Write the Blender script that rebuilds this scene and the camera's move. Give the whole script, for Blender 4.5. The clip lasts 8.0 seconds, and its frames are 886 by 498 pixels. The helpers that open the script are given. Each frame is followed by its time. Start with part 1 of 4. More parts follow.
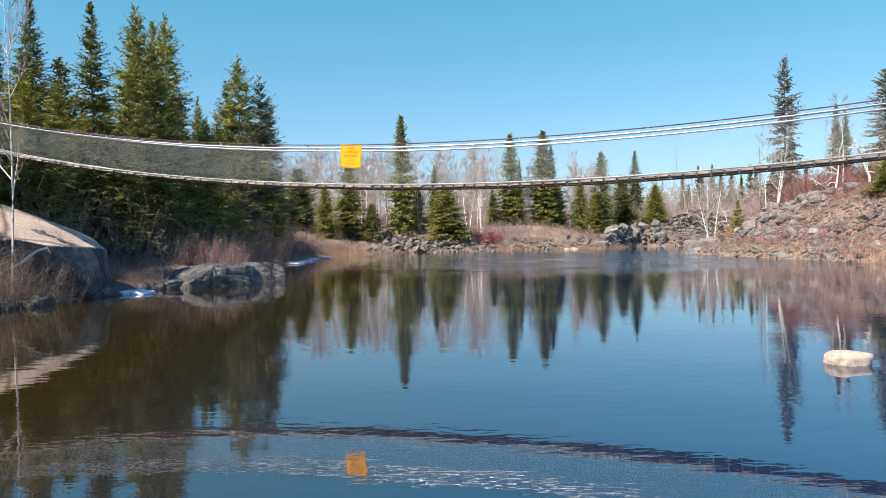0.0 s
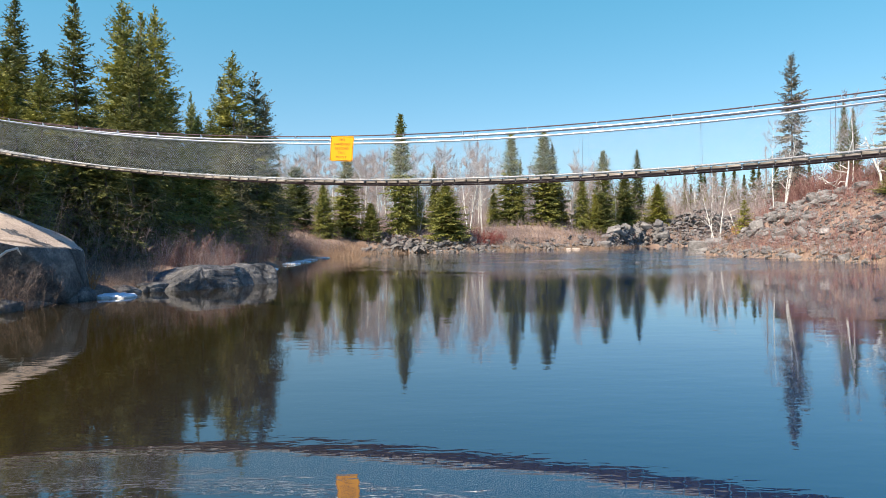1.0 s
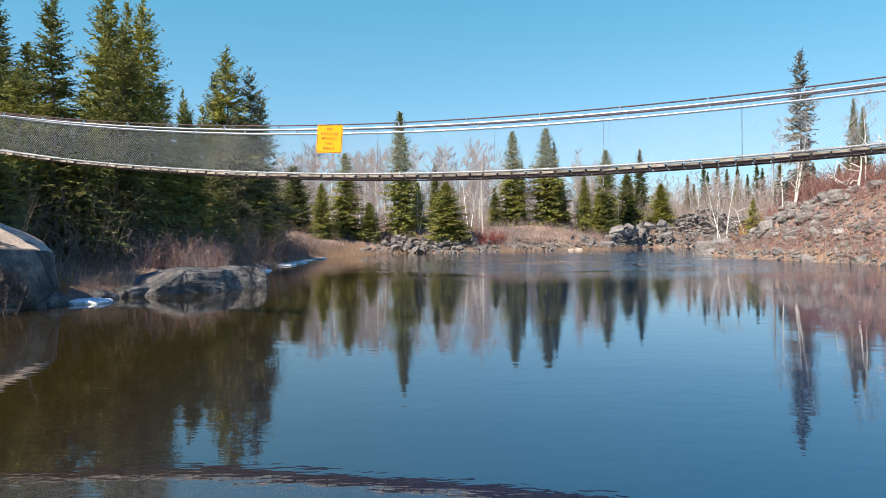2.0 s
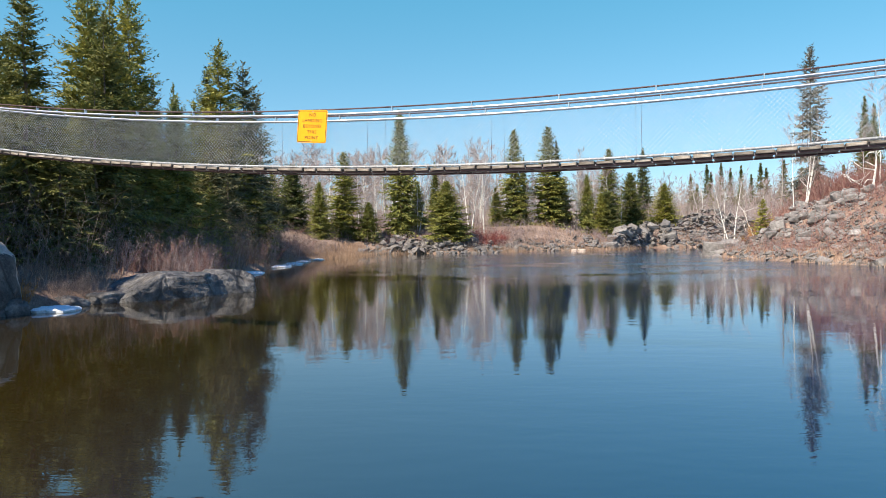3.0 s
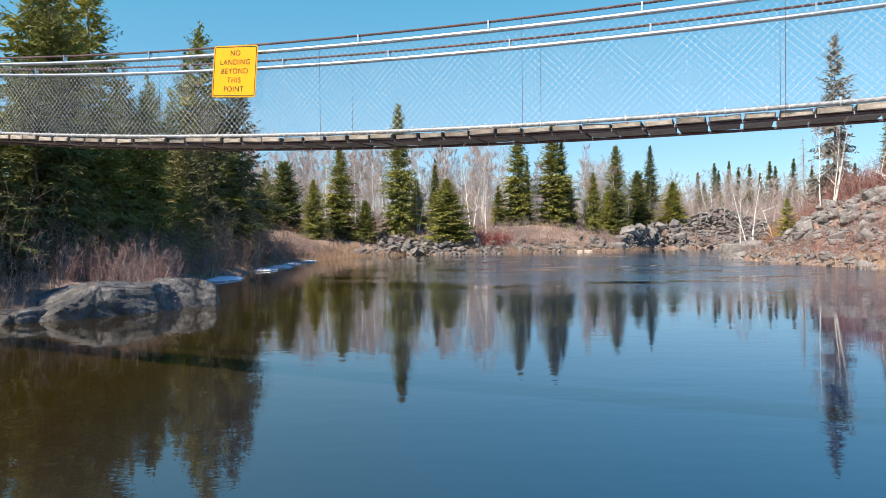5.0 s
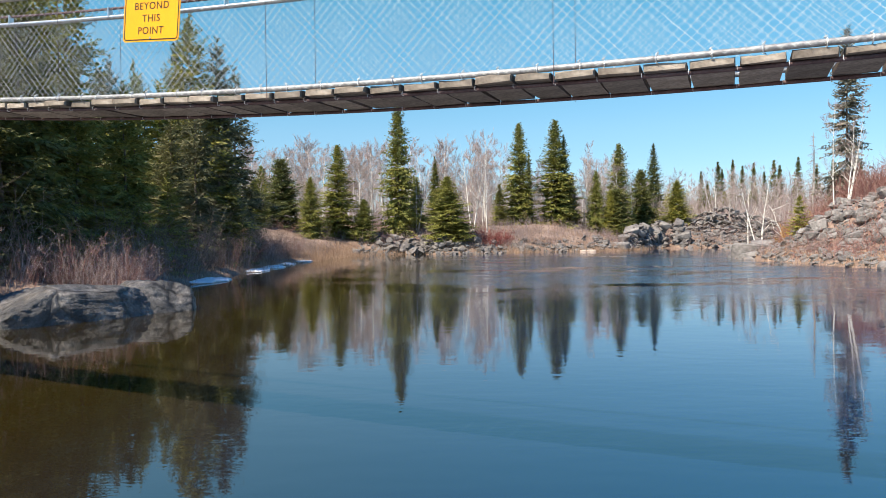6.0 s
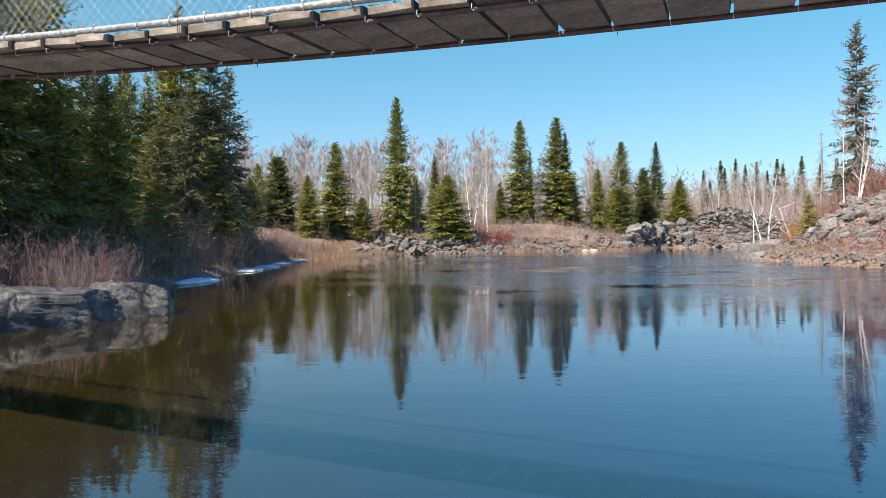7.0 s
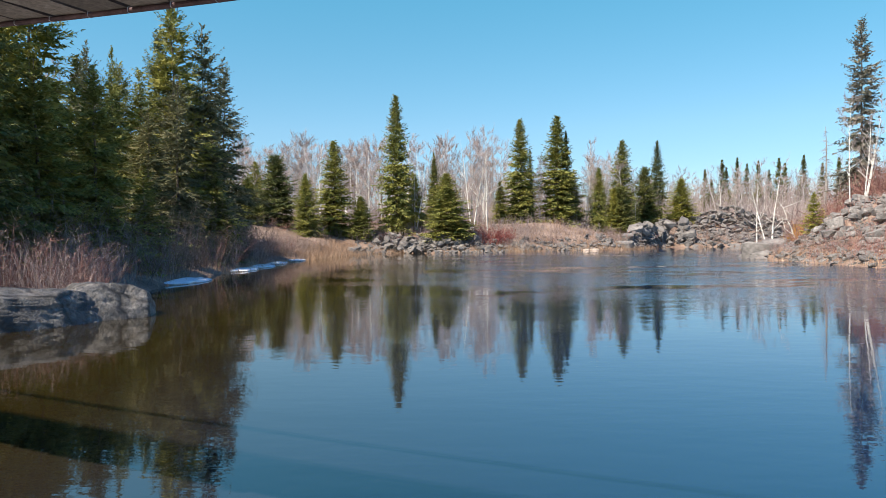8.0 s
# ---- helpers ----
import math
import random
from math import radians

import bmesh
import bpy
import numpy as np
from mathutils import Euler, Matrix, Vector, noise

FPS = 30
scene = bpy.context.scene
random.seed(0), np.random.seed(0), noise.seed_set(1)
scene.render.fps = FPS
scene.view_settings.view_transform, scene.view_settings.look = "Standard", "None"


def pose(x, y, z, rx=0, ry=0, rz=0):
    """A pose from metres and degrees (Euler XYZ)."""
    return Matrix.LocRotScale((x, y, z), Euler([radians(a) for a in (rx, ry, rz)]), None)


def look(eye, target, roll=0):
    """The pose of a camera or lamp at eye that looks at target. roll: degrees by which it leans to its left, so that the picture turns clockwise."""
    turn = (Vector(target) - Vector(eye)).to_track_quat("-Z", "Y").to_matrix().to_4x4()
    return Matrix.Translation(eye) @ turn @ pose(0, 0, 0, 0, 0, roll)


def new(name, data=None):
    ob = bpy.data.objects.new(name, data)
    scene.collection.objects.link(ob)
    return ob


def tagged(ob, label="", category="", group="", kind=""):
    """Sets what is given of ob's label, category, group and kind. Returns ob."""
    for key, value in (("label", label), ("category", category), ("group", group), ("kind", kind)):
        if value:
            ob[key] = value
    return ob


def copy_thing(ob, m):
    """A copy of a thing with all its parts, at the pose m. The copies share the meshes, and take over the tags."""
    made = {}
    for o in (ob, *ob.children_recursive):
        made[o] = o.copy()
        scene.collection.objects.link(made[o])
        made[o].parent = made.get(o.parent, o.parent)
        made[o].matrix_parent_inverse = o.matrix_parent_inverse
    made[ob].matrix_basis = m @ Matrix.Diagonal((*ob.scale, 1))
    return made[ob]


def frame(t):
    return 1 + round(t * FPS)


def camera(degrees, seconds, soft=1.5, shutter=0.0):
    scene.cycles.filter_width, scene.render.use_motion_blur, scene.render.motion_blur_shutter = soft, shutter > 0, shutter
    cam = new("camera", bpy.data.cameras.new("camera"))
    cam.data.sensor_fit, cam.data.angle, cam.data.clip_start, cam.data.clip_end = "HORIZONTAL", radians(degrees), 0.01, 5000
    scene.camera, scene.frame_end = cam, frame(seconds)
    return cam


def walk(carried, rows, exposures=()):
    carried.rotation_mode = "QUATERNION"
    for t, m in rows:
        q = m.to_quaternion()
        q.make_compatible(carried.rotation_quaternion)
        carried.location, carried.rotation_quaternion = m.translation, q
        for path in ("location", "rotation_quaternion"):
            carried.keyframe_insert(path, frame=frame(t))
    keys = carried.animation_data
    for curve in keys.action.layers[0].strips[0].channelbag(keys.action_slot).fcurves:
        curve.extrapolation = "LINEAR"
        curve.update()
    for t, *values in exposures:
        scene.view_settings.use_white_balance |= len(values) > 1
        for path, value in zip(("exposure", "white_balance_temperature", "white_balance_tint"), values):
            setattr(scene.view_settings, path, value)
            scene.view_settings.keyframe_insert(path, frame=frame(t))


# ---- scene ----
cam = camera(65.0, 8.0, soft=0.35)
# t, x, y, z, yaw, pitch, roll
PATH = [
    (0.0, 0.369, 1.149, 1.778, 1.239, -0.757, -0.939),
    (0.5, 0.362, 1.867, 1.778, 1.248, -0.754, -0.916),
    (1.0, 0.348, 2.685, 1.788, 1.256, -0.754, -0.894),
    (1.5, 0.329, 3.558, 1.806, 1.265, -0.755, -0.871),
    (3.0, 0.252, 6.446, 1.900, 1.295, -0.772, -0.804),
    (3.5, 0.227, 7.515, 1.950, 1.306, -0.781, -0.781),
    (4.0, 0.205, 8.633, 1.993, 1.317, -0.793, -0.759),
    (4.5, 0.187, 9.779, 2.027, 1.329, -0.807, -0.736),
    (6.0, 0.180, 13.012, 2.005, 1.368, -0.860, -0.669),
    (6.5, 0.199, 13.873, 1.983, 1.382, -0.881, -0.646),
    (7.0, 0.231, 14.570, 1.972, 1.396, -0.905, -0.624),
    (7.5, 0.278, 15.109, 1.961, 1.411, -0.931, -0.601),
    (8.0, 0.343, 15.543, 1.950, 1.426, -0.959, -0.579),
]
walk(cam, [(t, pose(x, y, z, 90 + pitch, 0, yaw) @ pose(0, 0, 0, 0, 0, roll)) for t, x, y, z, yaw, pitch, roll in PATH],
     exposures=((0.0, 1.0), (8.0, 1.0)))

# ---- world, sun ----
SUN = Vector((-0.47, -0.42, 0.776)).normalized()
world = bpy.data.worlds.new("sky")
scene.world = world
world.use_nodes = True
wn, wl = world.node_tree.nodes, world.node_tree.links
sky = wn.new("ShaderNodeTexSky")
sky.sky_type = "NISHITA"
sky.sun_disc = False
sky.sun_elevation = math.asin(SUN.z)
sky.sun_rotation = math.atan2(SUN.x, SUN.y) % (2 * math.pi)
sky.altitude = 300
sky.air_density, sky.dust_density, sky.ozone_density = 0.7, 0.25, 2.0
wn["Background"].inputs["Strength"].default_value = 0.103
# a clearer blue overhead, paler at the horizon
up = wn.new("ShaderNodeTexCoord")
split = wn.new("ShaderNodeSeparateXYZ")
fade = wn.new("ShaderNodeValToRGB")
fade.color_ramp.elements[0].position, fade.color_ramp.elements[0].color = 0.0, (0.61, 0.585, 0.57, 1)
fade.color_ramp.elements[1].position, fade.color_ramp.elements[1].color = 0.75, (0.40, 0.95, 1.5, 1)
for place, shade in ((0.15, (0.745, 0.93, 0.835)), (0.34, (0.60, 1.26, 1.08))):
    fade.color_ramp.elements.new(place).color = (*shade, 1)
wl.new(up.outputs["Generated"], split.inputs[0])
wl.new(split.outputs[2], fade.inputs[0])
tint = wn.new("ShaderNodeMix")
tint.data_type, tint.blend_type = "RGBA", "MULTIPLY"
tint.inputs[0].default_value = 1.0
wl.new(sky.outputs[0], tint.inputs[6])
wl.new(fade.outputs[0], tint.inputs[7])
wl.new(tint.outputs[2], wn["Background"].inputs["Color"])
sun_data = bpy.data.lights.new("sun", "SUN")
sun_data.energy, sun_data.angle, sun_data.color = 5.0, radians(0.53), (1.0, 0.88, 0.72)
sun = new("sun", sun_data)
sun.matrix_world = look(SUN * 60, (0, 0, 0))


# ---- materials ----
def mat(name, rough=0.7, metal=0.0, spec=0.4):
    m = bpy.data.materials.new(name)
    m.use_nodes = True
    p = m.node_tree.nodes["Principled BSDF"]
    p.inputs["Roughness"].default_value = rough
    p.inputs["Metallic"].default_value = metal
    p.inputs["Specular IOR Level"].default_value = spec
    return m, m.node_tree.nodes, m.node_tree.links, p


def ramp(nodes, stops):
    r = nodes.new("ShaderNodeValToRGB")
    while len(r.color_ramp.elements) < len(stops):
        r.color_ramp.elements.new(0.5)
    for e, (pos, c) in zip(r.color_ramp.elements, stops):
        e.position, e.color = pos, (*c, 1)
    return r


def noise_node(nodes, links, scale, detail=4, rough=0.55, stretch=None, source="Object"):
    co = nodes.new("ShaderNodeTexCoord")
    n = nodes.new("ShaderNodeTexNoise")
    n.inputs["Scale"].default_value, n.inputs["Detail"].default_value, n.inputs["Roughness"].default_value = scale, detail, rough
    if stretch:
        mp = nodes.new("ShaderNodeMapping")
        mp.inputs["Scale"].default_value = stretch
        links.new(co.outputs[source], mp.inputs["Vector"])
        links.new(mp.outputs[0], n.inputs["Vector"])
    else:
        links.new(co.outputs[source], n.inputs["Vector"])
    return n


def mix(nodes, links, kind, fac, a, b):
    m = nodes.new("ShaderNodeMix")
    m.data_type, m.blend_type = "RGBA", kind
    for sock, v in ((m.inputs[0], fac), (m.inputs[6], a), (m.inputs[7], b)):
        if isinstance(v, (int, float)):
            sock.default_value = v
        elif isinstance(v, tuple):
            sock.default_value = (*v, 1)
        else:
            links.new(v, sock)
    return m.outputs[2]


def bump(nodes, links, p, height, strength, dist):
    b = nodes.new("ShaderNodeBump")
    b.inputs["Strength"].default_value, b.inputs["Distance"].default_value = strength, dist
    links.new(height, b.inputs["Height"])
    links.new(b.outputs[0], p.inputs["Normal"])
    return b


def two_scale(name, stops, big, small, rough=0.8, amount=0.35, bumpy=0.4, dist=0.03, source="Object", metal=0.0, spec=0.3, random=0.0, stretch=None, cracks=0.0):
    """A coloured surface with stains at one scale and grain at another."""
    m, n, l, p = mat(name, rough, metal, spec)
    a = noise_node(n, l, big, 5, 0.6, stretch, source)
    b = noise_node(n, l, small, 6, 0.7, stretch, source)
    r = ramp(n, stops)
    l.new(a.outputs[0], r.inputs[0])
    g = ramp(n, [(0.3, (0.35, 0.35, 0.35)), (0.7, (1.5, 1.5, 1.5))])
    l.new(b.outputs[0], g.inputs[0])
    col = mix(n, l, "MULTIPLY", amount * 2 if amount < 0.5 else 1.0, r.outputs[0], g.outputs[0])
    if random:
        oi = n.new("ShaderNodeObjectInfo")
        v = n.new("ShaderNodeMapRange")
        v.inputs[3].default_value, v.inputs[4].default_value = 1 - random, 1 + random
        l.new(oi.outputs["Random"], v.inputs[0])
        col = mix(n, l, "MULTIPLY", 1.0, col, v.outputs[0])
    height = b.outputs[0]
    if cracks:
        co = n.new("ShaderNodeTexCoord")
        warp = noise_node(n, l, cracks * 1.5, 4)
        push = mix(n, l, "ADD", 0.6, co.outputs["Object"], warp.outputs["Color"])
        vor = n.new("ShaderNodeTexVoronoi")
        vor.feature = "DISTANCE_TO_EDGE"
        vor.inputs["Scale"].default_value = cracks
        l.new(push, vor.inputs["Vector"])
        gap = ramp(n, [(0.0, (0.3, 0.28, 0.26)), (0.03, (1.0, 1.0, 1.0))])
        l.new(vor.outputs[0], gap.inputs[0])
        col = mix(n, l, "MULTIPLY", 1.0, col, gap.outputs[0])
        height = mix(n, l, "MULTIPLY", 1.0, gap.outputs[0], b.outputs[0])
    l.new(col, p.inputs["Base Color"])
    bump(n, l, p, height, bumpy, dist)
    return m


def foliage(name, dark, light, tip):
    """Needles: changes from tree to tree and from spray to spray."""
    m, n, l, p = mat(name, 0.6, 0, 0.25)
    geo = n.new("ShaderNodeNewGeometry")
    r = ramp(n, [(0.0, dark), (0.7, light), (1.0, tuple(0.84 * c for c in tip))])
    l.new(geo.outputs["Random Per Island"], r.inputs[0])
    oi = n.new("ShaderNodeObjectInfo")
    v = ramp(n, [(0.0, (0.80, 0.86, 0.95)), (0.5, (1.0, 1.0, 1.0)), (1.0, (1.16, 1.12, 0.92))])
    l.new(oi.outputs["Random"], v.inputs[0])
    a = noise_node(n, l, 0.7, 3)
    s = ramp(n, [(0.35, (0.7, 0.75, 0.7)), (0.65, (1.2, 1.15, 1.0))])
    l.new(a.outputs[0], s.inputs[0])
    c = mix(n, l, "MULTIPLY", 1.0, r.outputs[0], v.outputs[0])
    c = mix(n, l, "MULTIPLY", 1.0, c, s.outputs[0])
    l.new(c, p.inputs["Base Color"])
    glow = n.new("ShaderNodeBsdfTranslucent")
    l.new(c, glow.inputs["Color"])
    both = n.new("ShaderNodeMixShader")
    both.inputs[0].default_value = 0.19
    l.new(p.outputs[0], both.inputs[1])
    l.new(glow.outputs[0], both.inputs[2])
    l.new(both.outputs[0], n["Material Output"].inputs["Surface"])
    return m


def twiggy(name, a, b, c):
    m, n, l, p = mat(name, 0.8, 0, 0.2)
    geo = n.new("ShaderNodeNewGeometry")
    r = ramp(n, [(0.0, a), (0.5, b), (1.0, c)])
    l.new(geo.outputs["Random Per Island"], r.inputs[0])
    oi = n.new("ShaderNodeObjectInfo")
    v = n.new("ShaderNodeMapRange")
    v.inputs[3].default_value, v.inputs[4].default_value = 0.75, 1.25
    l.new(oi.outputs["Random"], v.inputs[0])
    l.new(mix(n, l, "MULTIPLY", 1.0, r.outputs[0], v.outputs[0]), p.inputs["Base Color"])
    return m


NEEDLE = foliage("spruce_needles", (0.134, 0.138, 0.0378), (0.268, 0.266, 0.0722), (0.398, 0.37, 0.112))
NEEDLE_DARK = foliage("fir_needles", (0.0782, 0.0891, 0.0316), (0.163, 0.169, 0.0558), (0.26, 0.253, 0.0868))
NEEDLE_YELLOW = foliage("yellow_needles", (0.19, 0.185, 0.04), (0.33, 0.31, 0.075), (0.46, 0.41, 0.12))
NEEDLE_OLD = foliage("grey_spruce_needles", (0.0945, 0.0945, 0.0522), (0.18, 0.176, 0.099), (0.288, 0.266, 0.167))
NEEDLE_WORN = foliage("thin_grey_needles", (0.149, 0.128, 0.0945), (0.27, 0.236, 0.182), (0.419, 0.365, 0.297))
BARK = two_scale("bark", [(0.3, (0.09, 0.065, 0.05)), (0.7, (0.22, 0.18, 0.15))], 3, 30, 0.9, stretch=(1, 1, 0.3))
BIRCH = two_scale("birch_bark", [(0.36, (0.16, 0.13, 0.11)), (0.46, (0.68, 0.64, 0.58)), (0.8, (0.85, 0.82, 0.77))], 2.5, 18, 0.7, 0.15, stretch=(1, 1, 2.2))
GREYBARK = two_scale("grey_bark", [(0.3, (0.22, 0.19, 0.17)), (0.7, (0.45, 0.41, 0.37))], 2.5, 22, 0.85, 0.2)
TWIG = twiggy("grey_twigs", (0.221, 0.166, 0.152), (0.35, 0.276, 0.253), (0.478, 0.405, 0.377))
TWIG_DARK = twiggy("dark_twigs", (0.10, 0.075, 0.062), (0.18, 0.135, 0.115), (0.29, 0.23, 0.195))
TWIG_RED = twiggy("red_twigs", (0.15, 0.0616, 0.0528), (0.246, 0.119, 0.101), (0.343, 0.22, 0.185))
TWIG_BROWN = twiggy("brown_twigs", (0.151, 0.107, 0.0976), (0.272, 0.203, 0.186), (0.413, 0.342, 0.317))
TWIG_CRIMSON = twiggy("crimson_twigs", (0.15, 0.035, 0.032), (0.24, 0.065, 0.058), (0.32, 0.12, 0.10))
ORANGE = twiggy("rusty_leaves", (0.202, 0.0864, 0.0216), (0.317, 0.151, 0.036), (0.418, 0.238, 0.072))
STRAW = twiggy("dry_grass", (0.246, 0.145, 0.0924), (0.378, 0.246, 0.163), (0.51, 0.37, 0.264))
GROUND = two_scale("forest_floor", [(0.3, (0.119, 0.0752, 0.0554)), (0.5, (0.226, 0.155, 0.117)), (0.7, (0.333, 0.249, 0.198))], 0.35, 6, 0.95, 0.4, 0.8, 0.12)
ROCK = two_scale("grey_rock", [(0.3, (0.104, 0.0935, 0.0882)), (0.55, (0.229, 0.21, 0.196)), (0.75, (0.354, 0.326, 0.306))], 0.8, 7, 0.85, 0.4, 0.7, 0.08, random=0.25)
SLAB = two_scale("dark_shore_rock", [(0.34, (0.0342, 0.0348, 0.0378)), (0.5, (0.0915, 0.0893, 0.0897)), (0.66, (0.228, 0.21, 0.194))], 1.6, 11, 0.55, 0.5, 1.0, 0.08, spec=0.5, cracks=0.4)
VEIN = two_scale("quartz_vein", [(0.3, (0.62, 0.57, 0.52)), (0.7, (0.80, 0.76, 0.71))], 3, 30, 0.6, 0.15, 0.3, 0.01)
GRANITE = two_scale("pink_granite", [(0.25, (0.294, 0.23, 0.186)), (0.5, (0.47, 0.372, 0.299)), (0.75, (0.568, 0.47, 0.387))], 0.8, 12, 0.85, 0.3, 0.6, 0.05, cracks=0.22)
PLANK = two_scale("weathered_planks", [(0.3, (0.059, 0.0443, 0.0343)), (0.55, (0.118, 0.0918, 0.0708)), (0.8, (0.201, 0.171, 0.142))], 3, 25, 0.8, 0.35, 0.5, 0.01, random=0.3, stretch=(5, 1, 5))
STEEL = two_scale("galvanised_steel", [(0.3, (0.50, 0.51, 0.53)), (0.7, (0.68, 0.69, 0.71))], 4, 40, 0.38, 0.25, 0.3, 0.004, metal=1.0)
DULL_STEEL = two_scale("dull_galvanised_steel", [(0.3, (0.27, 0.27, 0.275)), (0.7, (0.44, 0.44, 0.445))], 5, 40, 0.6, 0.35, 0.3, 0.004, metal=0.5)
PLANK_END = two_scale("pale_plank_ends_and_tops", [(0.3, (0.17, 0.14, 0.111)), (0.55, (0.289, 0.246, 0.204)), (0.8, (0.391, 0.348, 0.297))], 4, 30, 0.85, 0.35, 0.5, 0.008, random=0.35)
WIRE = two_scale("fence_wire", [(0.3, (0.50, 0.51, 0.52)), (0.7, (0.68, 0.69, 0.70))], 4, 40, 0.5, 0.1, 0.0, 0.002, metal=0.3)
CABLE = two_scale("rusty_cable", [(0.3, (0.07, 0.045, 0.05)), (0.7, (0.17, 0.11, 0.11))], 6, 60, 0.7, 0.3, 0.3, 0.004, metal=0.3)
YELLOW = two_scale("sign_yellow", [(0.3, (0.76, 0.327, 0.0038)), (0.7, (0.817, 0.366, 0.0057))], 3, 40, 0.45, 0.04, 0.02, 0.001)
BLACK = two_scale("sign_black", [(0.3, (0.01, 0.01, 0.01)), (0.7, (0.018, 0.018, 0.018))], 8, 60, 0.5, 0.05, 0.0, 0.001)
ICE = two_scale("old_ice", [(0.3, (0.62, 0.66, 0.72)), (0.7, (0.82, 0.84, 0.86))], 2, 20, 0.5, 0.15, 0.5, 0.03)


def water_material():
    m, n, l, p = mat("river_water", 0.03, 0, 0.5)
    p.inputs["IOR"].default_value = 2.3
    a = noise_node(n, l, 0.06, 3)
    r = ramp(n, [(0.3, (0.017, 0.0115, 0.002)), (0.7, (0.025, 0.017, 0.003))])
    l.new(a.outputs[0], r.inputs[0])
    # away from the left bank the sky's reflected blue is put into the body colour
    body_at = n.new("ShaderNodeTexCoord")
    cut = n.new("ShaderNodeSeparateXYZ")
    l.new(body_at.outputs["Object"], cut.inputs[0])
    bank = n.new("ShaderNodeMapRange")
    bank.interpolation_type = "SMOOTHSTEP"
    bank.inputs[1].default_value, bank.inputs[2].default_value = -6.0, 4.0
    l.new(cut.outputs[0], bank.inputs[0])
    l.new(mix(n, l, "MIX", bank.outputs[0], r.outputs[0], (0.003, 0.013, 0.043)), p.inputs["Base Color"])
    fine = noise_node(n, l, 2.2, 3, 0.55, (0.7, 1.6, 1))
    swell = noise_node(n, l, 0.25, 2, 0.5, (0.7, 1.6, 1))
    co = n.new("ShaderNodeTexCoord")
    xyz = n.new("ShaderNodeSeparateXYZ")
    l.new(co.outputs["Object"], xyz.inputs[0])

    def grade(sock, a, b, lo=0.0, hi=1.0):
        v = n.new("ShaderNodeMapRange")
        v.interpolation_type = "SMOOTHSTEP"
        for k, w in enumerate((a, b, lo, hi)):
            v.inputs[k + 1].default_value = w
        l.new(sock, v.inputs[0])
        return v.outputs[0]
    gust = noise_node(n, l, 0.16, 4, 0.6, (0.35, 1.3, 1))
    streak = grade(gust.outputs[0], 0.42, 0.53)
    lane = n.new("ShaderNodeMath")
    lane.operation = "MULTIPLY"
    l.new(grade(xyz.outputs[0], -9.0, 6.0), lane.inputs[0])
    reach = n.new("ShaderNodeMath")
    reach.operation = "MULTIPLY"
    l.new(grade(xyz.outputs[1], 30.0, 52.0), reach.inputs[0])
    l.new(grade(xyz.outputs[1], 104.0, 84.0), reach.inputs[1])
    l.new(reach.outputs[0], lane.inputs[1])
    wind = n.new("ShaderNodeMath")
    wind.operation = "MULTIPLY"
    l.new(lane.outputs[0], wind.inputs[0])
    l.new(streak, wind.inputs[1])
    l.new(grade(wind.outputs[0], 0.0, 1.0, 0.02, 0.09), p.inputs["Roughness"])
    g = ramp(n, [(0.0, (0.42, 0.42, 0.42)), (1.0, (13.0, 13.0, 13.0))])
    l.new(wind.outputs[0], g.inputs[0])
    h = mix(n, l, "MULTIPLY", 1.0, fine.outputs[0], g.outputs[0])
    b1 = n.new("ShaderNodeBump")
    b1.inputs["Strength"].default_value, b1.inputs["Distance"].default_value = 1.0, 0.005
    l.new(h, b1.inputs["Height"])
    b2 = n.new("ShaderNodeBump")
    b2.inputs["Strength"].default_value, b2.inputs["Distance"].default_value = 1.0, 0.008
    l.new(swell.outputs[0], b2.inputs["Height"])
    l.new(b2.outputs[0], b1.inputs["Normal"])
    l.new(b1.outputs[0], p.inputs["Normal"])
    return m


WATER = water_material()


# ---- mesh helpers ----
def mesh_of(name, verts, faces, material, smooth=False):
    me = bpy.data.meshes.new(name)
    me.from_pydata([tuple(v) for v in verts], [], faces)
    me.materials.append(material)
    if smooth:
        me.polygons.foreach_set("use_smooth", [True] * len(me.polygons))
    me.update()
    return me


def part(name, me, parent, label="", at=None):
    ob = new(name, me)
    ob.parent = parent
    if at is not None:
        ob.matrix_basis = at
    return tagged(ob, label)


